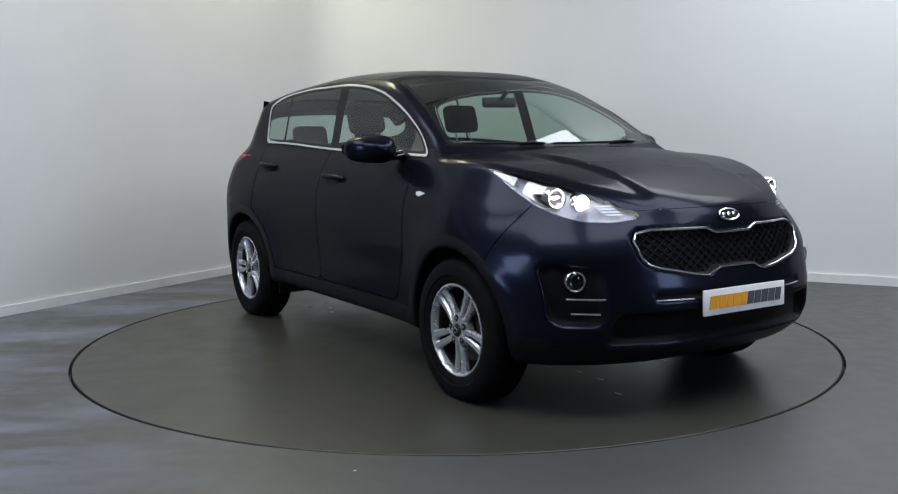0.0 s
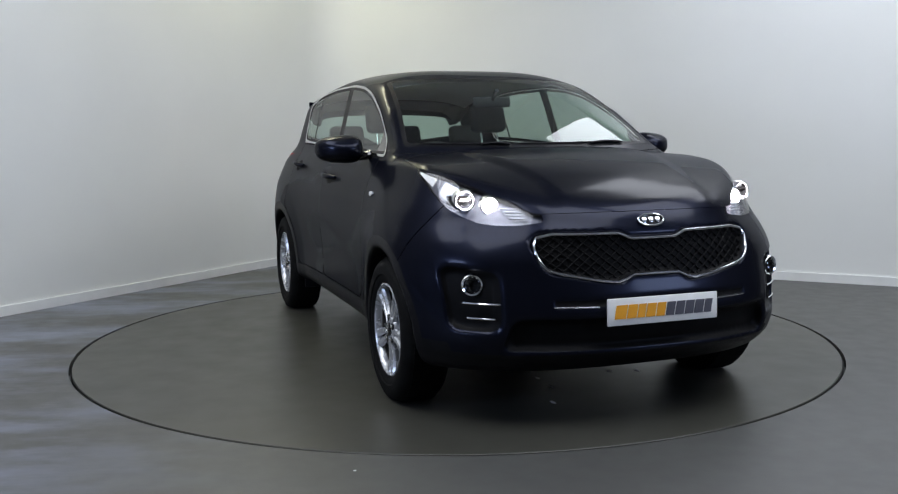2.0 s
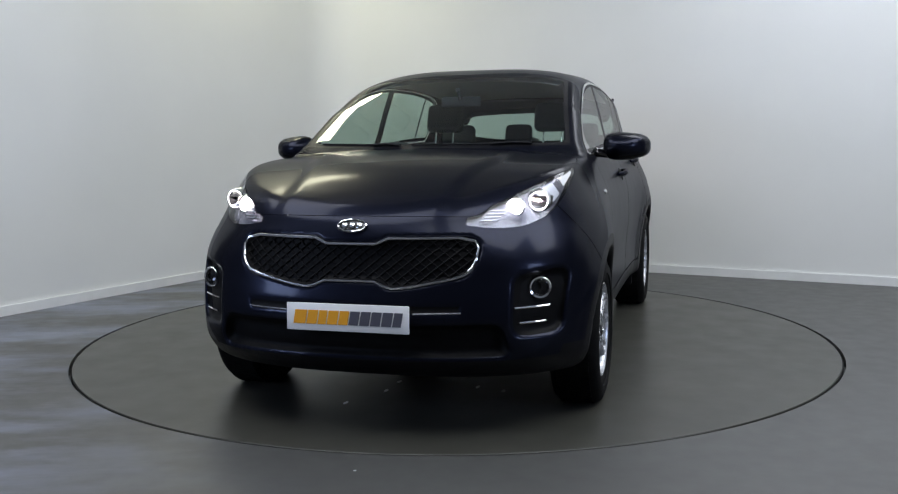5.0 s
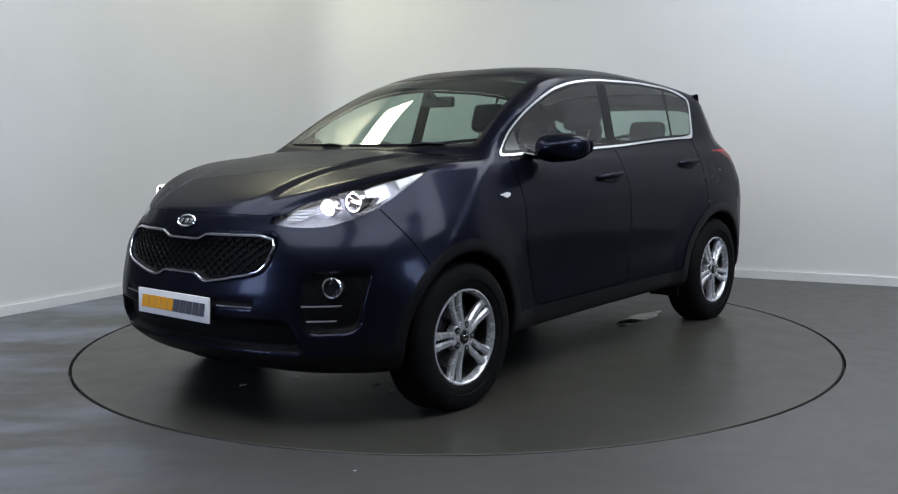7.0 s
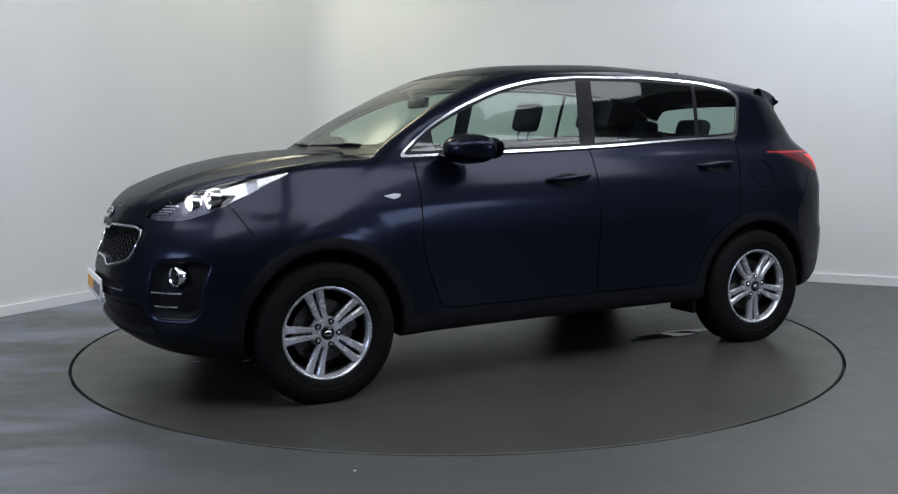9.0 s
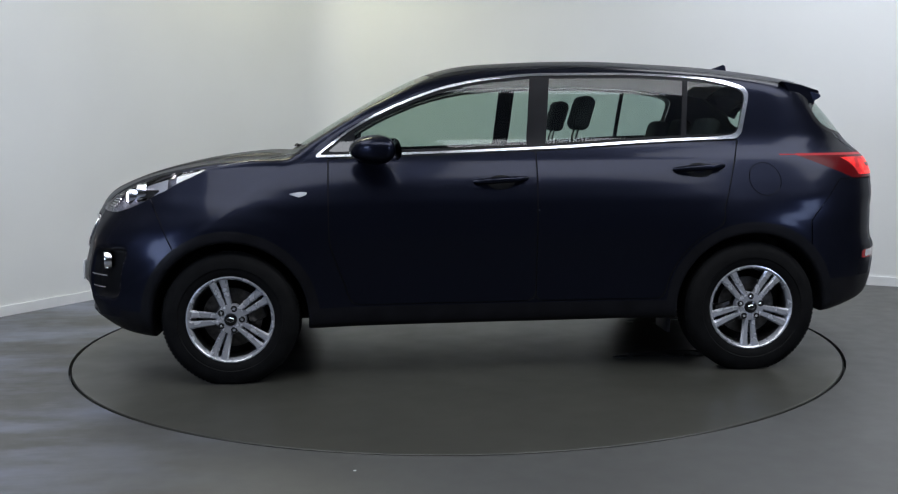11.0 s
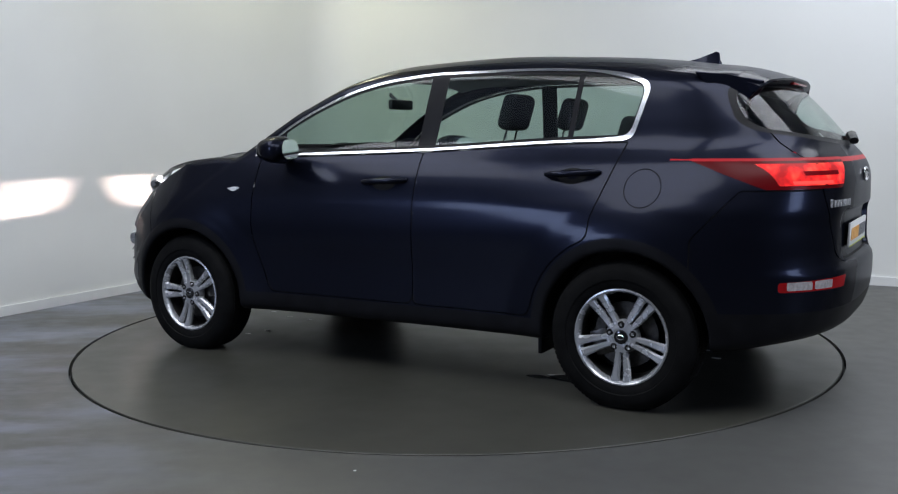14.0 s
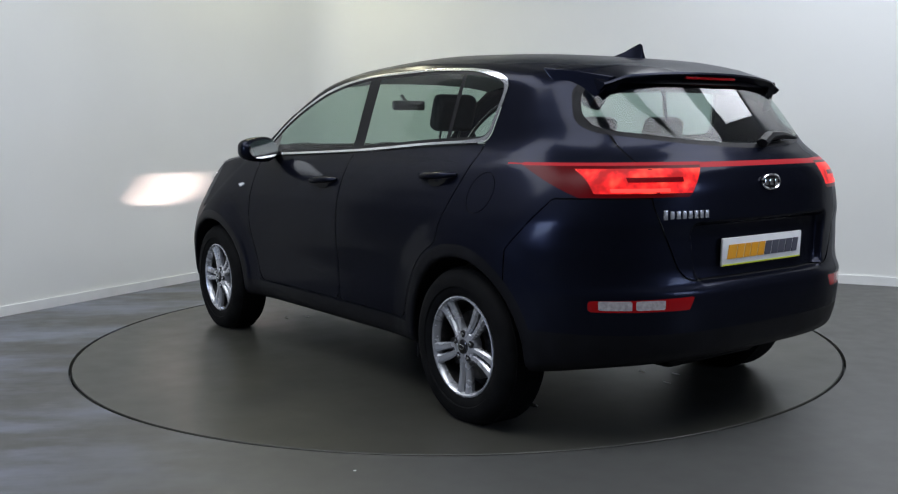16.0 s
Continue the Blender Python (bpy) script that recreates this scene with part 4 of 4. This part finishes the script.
sides("side_repeater", marker, MARKER, "small clear side indicator lamp")

# wipers
for y0, y1, k in ((.52, -.10, 0), (-.16, -.62, 1)):
    bm = bmesh.new()
    tube(bm, on_top([(1.058 - .20 * y * y - .010, y) for y in [y0 + (y1 - y0) * t / 10 for t in range(11)]], .004), .0045, 6)
    wiper = car_part("wiper", bm, CLADDING, None, "black windscreen wiper")
    bm = bmesh.new()
    q = on_top([(1.06 - .2 * y0 * y0, y0), (1.04, (y0 * 2 + y1) / 3)], .010)
    tube(bm, [q[0], q[0].lerp(q[1], .5) + Vector((0, 0, .006)), q[1]], .0065, 6)
    car_part("wiper_arm", bm, CLADDING, wiper)
bm = bmesh.new()
q = on_rear([(-.02, 1.186), (-.10, 1.215), (-.20, 1.218), (-.31, 1.205)], .03)
tube(bm, q, [.022, .026, .02, .008], 8, flat=.8)
car_part("rear_wiper", bm, CLADDING, None, "black rear wiper")

# roof fin
bm = bmesh.new()
base = float(roof_z(-1.45))
prof = [(-1.33, .0, .004), (-1.40, .022, .012), (-1.45, .046, .012), (-1.492, .066, .005), (-1.505, .060, .006), (-1.508, .03, .014), (-1.520, .0, .018)]
rings = []
for x, h, w in prof:
    z = float(roof_z(x))
    rings.append([bm.verts.new((x, s * w * (1.6 if zz == 0 else .5), z - .01 if zz == 0 else z + h)) for s, zz in ((1, 0), (1, 1), (-1, 1), (-1, 0))])
for a, b in zip(rings, rings[1:]):
    for k in range(4):
        bm.faces.new((a[k], a[(k + 1) % 4], b[(k + 1) % 4], b[k]))
bm.faces.new(rings[0])
bm.faces.new(rings[-1][::-1])
car_part("roof_aerial", bm, PAINT, None, "dark shark-fin roof aerial")


# roof spoiler: a blade over the rear window with a fin down each side
def spoiler():
    b = bmesh.new()
    rows = []
    n = 36
    for k in range(n + 1):
        y = -.57 + 1.14 * k / n
        s = abs(y) / .57
        e = ease(.80, 1.0, np.array(s))
        tip = -1.905 + .075 * s ** 2.2
        z_tip = 1.482 - .030 * s ** 2.5 - .02 * float(e)
        x_root = -1.57
        z_root = float(roof_z(x_root)) - .078 * (abs(y) / .6) ** 2.6 + .004
        z_root -= .012 * float(e)
        prof = []
        for t in range(7):
            u = t / 6
            prof.append((x_root + (tip - x_root) * u, z_root + (z_tip - z_root) * u + .014 * math.sin(u * math.pi)))
        prof += [(tip - .004, z_tip - .008), (tip + .012, z_tip - .022), (tip + .07, z_tip - .040), (-1.74, z_tip - .075)]
        rows.append([b.verts.new((x, y, z)) for x, z in prof])
    for a, c in zip(rows, rows[1:]):
        for j in range(len(a) - 1):
            b.faces.new((a[j], c[j], c[j + 1], a[j + 1]))
    b.faces.new(rows[0])
    b.faces.new(rows[-1][::-1])
    return b


spoil = car_part("roof_spoiler", spoiler(), PAINT, None, "dark blue roof spoiler over the rear window")


def spoiler_fin():
    b = bmesh.new()
    pts = [(-1.57, 1.505), (-1.70, 1.485), (-1.845, 1.458), (-1.825, 1.42), (-1.79, 1.39), (-1.775, 1.33), (-1.72, 1.36), (-1.62, 1.44)]
    outs, ins = [], []
    for x, z in pts:
        yy = float(np.interp(x, [-1.87, -1.75, -1.57], [.505, .575, .655])) + max(0, 1.47 - z) * .15
        outs.append(b.verts.new((x, yy + .010, z)))
        ins.append(b.verts.new((x, yy - .050, z - .01)))
    b.faces.new(outs)
    b.faces.new(ins[::-1])
    for k in range(len(pts)):
        j = (k + 1) % len(pts)
        b.faces.new((outs[k], outs[j], ins[j], ins[k]))
    bmesh.ops.bevel(b, geom=b.edges[:], offset=.006, segments=2, affect="EDGES")
    return b


sides("spoiler_fin", spoiler_fin, PAINT, "", (spoil, spoil))
bm = bmesh.new()
box(bm, (-1.898, -.16, 1.452), (-1.880, .16, 1.464), None, .003)
car_part("high_brake_light", bm, RED_PLAIN, spoil, "unlit red high brake light")


# wheels
def wheel(x, sgn, phase, axle):
    hub = new("wheel")
    hub.parent = car
    hub.matrix_basis = Matrix.Translation(Vector((x, sgn * HUB_Y, HUB_Z)) - CAR_AXIS) @ (Matrix.Rotation(math.pi, 4, "Z") if sgn < 0 else Matrix())
    tagged(hub, "silver five twin-spoke alloy wheel with a black tyre")
    bm = bmesh.new()
    lathe(bm, [(.214, -.185), (.235, -.203), (.290, -.207), (.322, -.198), (.337, -.178), (.3425, -.14), (.3425, -.055), (.338, -.022), (.326, .000), (.295, .014), (.262, .013), (.258, .007), (.240, .006), (.222, -.004), (.214, -.012)], 72)
    for v in bm.verts:
        v.co.z = max(v.co.z, .0015 - HUB_Z)
    part("tyre", bm, RUBBER, hub)
    bm = bmesh.new()
    for k in range(96):
        for row, (y0, y1) in enumerate(((-.172, -.128), (-.118, -.078), (-.068, -.026))):
            a = (k + .5 * (row % 2)) * math.tau / 96
            m = Matrix.Rotation(-a, 4, "Y")
            if math.sin(-a) * -1 > -.965:
                box(bm, (.3395, y0, -.0075), (.3440, y1, .0075), m)
    tagged(part("tread_block", bm, RUBBER, hub, "", False), kind="stuff")
    bm = bmesh.new()
    lathe(bm, [(.2215, -.010), (.2195, -.001), (.2130, .001), (.2060, -.005), (.2000, -.020), (.1980, -.034)], 64)
    rim = part("rim", bm, ALLOY, hub)
    # alloy barrel in the dark steel, which stands in for shade behind the spokes
    bm = bmesh.new()
    lathe(bm, [(.1980, -.034), (.1950, -.06), (.190, -.19)], 64)
    part("barrel", bm, DISC, rim, "inner rim barrel, coloured dark for its shade")
    for k in range(5):
        for s in (-1, 1):
            b = bmesh.new()
            a0 = phase + k * 72
            n = 8
            rings = []
            for j in range(n + 1):
                u = j / n
                r = .040 + (.208 - .040) * u
                off = s * (.0135 + .0160 * u)
                half = .0122 + .0085 * u + .050 * max(0, u - .88)
                top = -.010 - .012 * math.sin(u * math.pi) * .6 + .004 * u
                deep = -.050 + .012 * u
                ring = [(r, deep, off - half * .8), (r, top - .010, off - half), (r, top, off - half * .55), (r, top + .001, off + half * .55), (r, top - .010, off + half), (r, deep, off + half * .8)]
                rings.append([b.verts.new(p) for p in ring])
            for p, q in zip(rings, rings[1:]):
                for i in range(6):
                    b.faces.new((p[i], p[(i + 1) % 6], q[(i + 1) % 6], q[i]))
            b.faces.new(rings[0])
            b.faces.new(rings[-1][::-1])
            bmesh.ops.transform(b, matrix=Matrix.Rotation(-radians(a0), 4, "Y"), verts=b.verts)
            part("spoke", b, ALLOY, rim)
    bm = bmesh.new()
    lathe(bm, [(.078, -.055), (.076, -.024), (.070, -.014), (.052, -.012), (.036, -.010), (.032, -.012)], 40)
    part("hub_face", bm, ALLOY, rim)
    bm = bmesh.new()
    fan(bm, lathe(bm, [(.032, -.014), (.031, -.006), (.026, -.003), (.008, -.002)], 32)[-1])
    part("centre_cap", bm, GLOSS_BLACK, rim)
    bm = bmesh.new()
    tube(bm, [(.017 * math.cos(a), -.001, .010 * math.sin(a)) for a in [i * math.tau / 20 for i in range(20)]], .0016, 5, True)
    part("cap_mark", bm, CHROME, rim)
    for k in range(5):
        a = radians(phase + 36 + 72 * k)
        # black plug flush with the hub, in place of the shade down the hole
        bm = bmesh.new()
        fan(bm, lathe(bm, [(.016, -.030), (.016, -.0125), (.0125, -.0125)], 16)[-1])
        bmesh.ops.translate(bm, verts=bm.verts, vec=(.056 * math.cos(a), .0025, .056 * math.sin(a)))
        part("bolt_hole_shade", bm, SEAM, rim)
        bm = bmesh.new()
        fan(bm, lathe(bm, [(.0085, -.030), (.0085, -.008), (.0060, -.005)], 6)[-1])
        bmesh.ops.translate(bm, verts=bm.verts, vec=(.056 * math.cos(a), .0, .056 * math.sin(a)))
        part("wheel_bolt", bm, CHROME, rim, "", False)
    bm = bmesh.new()
    fan(bm, lathe(bm, [(.150, -.090), (.150, -.080), (.085, -.080), (.080, -.070), (.03, -.07)], 48)[-1])
    part("brake_disc", bm, DISC, hub)
    bm = bmesh.new()
    box(bm, (.075, -.12, -.06), (.165, -.062, .06), Matrix.Rotation(radians(200 if axle > 0 else 20), 4, "Y"), .01)
    part("brake_caliper", bm, DISC, hub)
    # black sheet added for the deep shade behind the brake
    bm = bmesh.new()
    fan(bm, lathe(bm, [(.192, -.13), (.05, -.13)], 32)[-1])
    part("wheel_shade_plate", bm, SEAM, hub)
    return hub


wheel(WHEEL_X, 1, 73, 1)
wheel(-WHEEL_X, 1, 54, -1)
wheel(WHEEL_X, -1, 49, 1)
wheel(-WHEEL_X, -1, 70, -1)


# mud flaps and underbody
def flap():
    b = bmesh.new()
    box(b, (-.925, .66, .20), (-.905, .86, .36), None, .004)
    return b


sides("mud_flap", flap, CLADDING)
bm = bmesh.new()
box(bm, (-1.95, -.30, .25), (-1.7, .30, .36), None, .04, 3)
box(bm, (-1.5, -.10, .27), (1.2, .02, .32), None, .02)
car_part("exhaust", bm, CLADDING, None, "dark exhaust and silencer under the floor")


# ---- the cabin ----
def cabin():
    bm = bmesh.new()
    box(bm, (-1.95, -.74, .36), (.95, .74, .40))
    car_part("cabin_floor", bm, TRIM_DARK)

    def card():
        b = bmesh.new()
        rows = []
        for k in range(25):
            x = -1.55 + k * .1
            top = float(glass_low(x)) - .02
            rows.append([b.verts.new(v) for v in ((x, .70, .40), (x, .735, .90), (x, .715, top - .02), (x, .735, top))])
        for a, c in zip(rows, rows[1:]):
            for j in range(3):
                b.faces.new((a[j], a[j + 1], c[j + 1], c[j]))
        return b
    sides("door_card", card, TRIM_DARK)
    # headlining under the roof
    bm = bmesh.new()
    rows = []
    for k in range(29):
        x = -1.60 + 1.90 * k / 28
        half = .60 - .06 * ease(-.2, .3, np.array(x))
        rows.append([bm.verts.new(q) for q in on_top([(x, float(half) * (j / 8 - 1)) for j in range(17)], -.035)])
    for a, c in zip(rows, rows[1:]):
        for j in range(16):
            bm.faces.new((a[j], a[j + 1], c[j + 1], c[j]))
    car_part("headlining", bm, HEADLINER, None, "pale grey cloth headlining")
    # dashboard
    bm = bmesh.new()
    rows = []
    for k in range(21):
        y = -.72 + k * .072
        bump = .025 * math.exp(-((y + .37) / .16) ** 2)
        rows.append([bm.verts.new(v) for v in ((1.06, y, 1.075), (.85, y, 1.095), (.68, y, 1.090 + bump), (.56, y, 1.065 + bump), (.52, y, 1.00), (.55, y, .80), (.62, y, .60), (.9, y, .5))])
    for a, c in zip(rows, rows[1:]):
        for j in range(7):
            bm.faces.new((a[j], a[j + 1], c[j + 1], c[j]))
    car_part("dashboard", bm, TRIM_DARK, None, "dark plastic dashboard")
    # steering wheel
    m = Matrix.Translation((.42, -.37, 1.02)) @ Matrix.Rotation(radians(-66), 4, "Y")
    bm = bmesh.new()
    tube(bm, [(.185 * math.cos(a), .185 * math.sin(a), 0) for a in [k * math.tau / 40 for k in range(40)]], .016, 10, True)
    bmesh.ops.transform(bm, matrix=m, verts=bm.verts)
    sw = car_part("steering_wheel", bm, TRIM_DARK, None, "black three-spoke steering wheel")
    bm = bmesh.new()
    box(bm, (-.06, -.08, -.03), (.06, .08, .01), None, .02)
    for a in (90, 270, 180):
        box(bm, (0, -.018, -.015), (.175, .018, 0), Matrix.Rotation(radians(a), 4, "Z"), .004)
    bmesh.ops.transform(bm, matrix=m, verts=bm.verts)
    car_part("steering_boss", bm, TRIM_DARK, sw)
    # inner mirror
    bm = bmesh.new()
    box(bm, (.405, -.115, 1.395), (.44, .115, 1.455), None, .012)
    tube(bm, [(.44, 0, 1.44), (.50, 0, 1.49)], .012, 8)
    car_part("inner_mirror", bm, TRIM_DARK)

    def cushion(b, lo, hi, m, r):
        box(b, lo, hi, m, r, 4)

    def seat(x, y, w, back_h, head_z, bench=False):
        lean = Matrix.Translation((x, y, .62)) @ Matrix.Rotation(radians(-17), 4, "Y")
        bm = bmesh.new()
        cushion(bm, (-.02, -w / 2, -.14), (.50, w / 2, .0), Matrix.Translation((x, y, .66)), .05)
        base = car_part("rear_seat" if bench else "front_seat", bm, FABRIC, None, "dark cloth rear bench seat" if bench else "dark cloth front seat with headrest")
        bm = bmesh.new()
        made = box(bm, (-.13, -w / 2, 0), (.0, w / 2, back_h), None, .05, 4)
        if not bench:
            for v in bm.verts:
                v.co.y *= 1 - .22 * max(0, v.co.z / back_h - .55)
        bmesh.ops.transform(bm, matrix=lean, verts=bm.verts)
        car_part("backrest", bm, FABRIC, base)
        for hy in ((-.46, 0, .46) if bench else (0,)):
            hw = .125 if not bench or hy else .10
            bm = bmesh.new()
            box(bm, (-.10, hy - hw, back_h + head_z), (-.01, hy + hw, back_h + head_z + (.19 if not bench else .15)), None, .038, 4)
            bmesh.ops.transform(bm, matrix=lean, verts=bm.verts)
            car_part("headrest", bm, FABRIC, base)
            for py in (-.06, .06):
                bm = bmesh.new()
                tube(bm, [(-.055, hy + py, back_h - .03), (-.055, hy + py, back_h + head_z + .03)], .006, 8)
                bmesh.ops.transform(bm, matrix=lean, verts=bm.verts)
                car_part("headrest_post", bm, CHROME, base)

    seat(-.27, .37, .50, .60, .085)
    seat(-.27, -.37, .50, .60, .085)
    seat(-.98, 0, 1.30, .56, .030, True)
    bm = bmesh.new()
    box(bm, (-1.90, -.62, .80), (-1.28, .62, .83), None, .01)
    car_part("boot_cover", bm, TRIM_DARK)


cabin()


# ---- small things on the floor ----
def flat_patch(cx, cy, rx, ry, seed, z, count=40, rough=.22):
    """A thin uneven patch with a rounded edge."""
    rng = random.Random(seed)
    waves = [(k, rng.uniform(-1, 1) * rough / k, rng.uniform(0, math.tau)) for k in range(1, 7)]
    bm = bmesh.new()
    rim, top = [], []
    for k in range(count):
        a = k * math.tau / count
        r = 1 + sum(h * math.sin(n * a + p) for n, h, p in waves)
        rim.append(bm.verts.new((cx + rx * r * math.cos(a), cy + ry * r * math.sin(a), 0)))
        top.append(bm.verts.new((cx + rx * r * .98 * math.cos(a), cy + ry * r * .98 * math.sin(a), z)))
    bm.faces.new(top)
    for k in range(count):
        j = (k + 1) % count
        bm.faces.new((rim[k], rim[j], top[j], top[k]))
    return bm


puddles = []
for cx, cy, rx, ry, seed in ((-1.08, .50, .25, .075, 3), (-.78, .56, .07, .03, 8)):
    bm = flat_patch(cx - CAR_AXIS.x, cy - CAR_AXIS.y, rx, ry, seed, .002, 64, .45)
    puddles.append(tagged(part("puddle", bm, WET), "thin shiny puddle of water on the turntable", "puddle", "puddles on the turntable"))
for k, (fx, fy) in enumerate(((1.33, .44), (1.28, .30), (1.27, -.11), (1.45, -.12), (-1.21, -.35), (-1.45, -.27), (-1.36, -.44), (-1.05, -.41), (1.70, -.23))):
    bm = flat_patch(fx - CAR_AXIS.x, fy - CAR_AXIS.y, .024, .009, 20 + k, .002, 12)
    part("pale_fleck", bm, SKIRTING, turntable, "small pale fleck on the paint" if k == 0 else "")
tagged(part("paint_chip", flat_patch(-.379, -2.392, .006, .0035, 5, .002, 10), SKIRTING), "tiny white chip of paint lying on the floor", "paint chip")


def motions():
    rows = [(0.0, -56.97), (0.5, -57.68), (1.0, -60.23), (1.5, -64.2), (2.0, -69.8), (2.5, -75.7), (3.0, -81.7), (3.5, -87.6), (4.0, -93.6), (4.5, -99.5),
            (7.0, -129.2), (7.5, -135.0), (8.0, -140.8), (8.5, -146.7), (9.0, -152.5), (11.5, -181.4), (12.0, -187.1), (12.5, -192.9), (13.0, -198.7),
            (13.5, -204.6), (14.0, -210.4), (14.5, -216.2), (15.0, -222.0), (15.5, -227.8), (16.0, -233.7)]
    walk(car, [(t, pose(0, 0, 0, 0, 0, a)) for t, a in rows])
    for puddle in puddles:
        walk(puddle, [(t, pose(0, 0, 0, 0, 0, a)) for t, a in rows])
    walk(turntable, [(t, pose(0, 0, 0, 0, 0, a)) for t, a in rows])


motions()
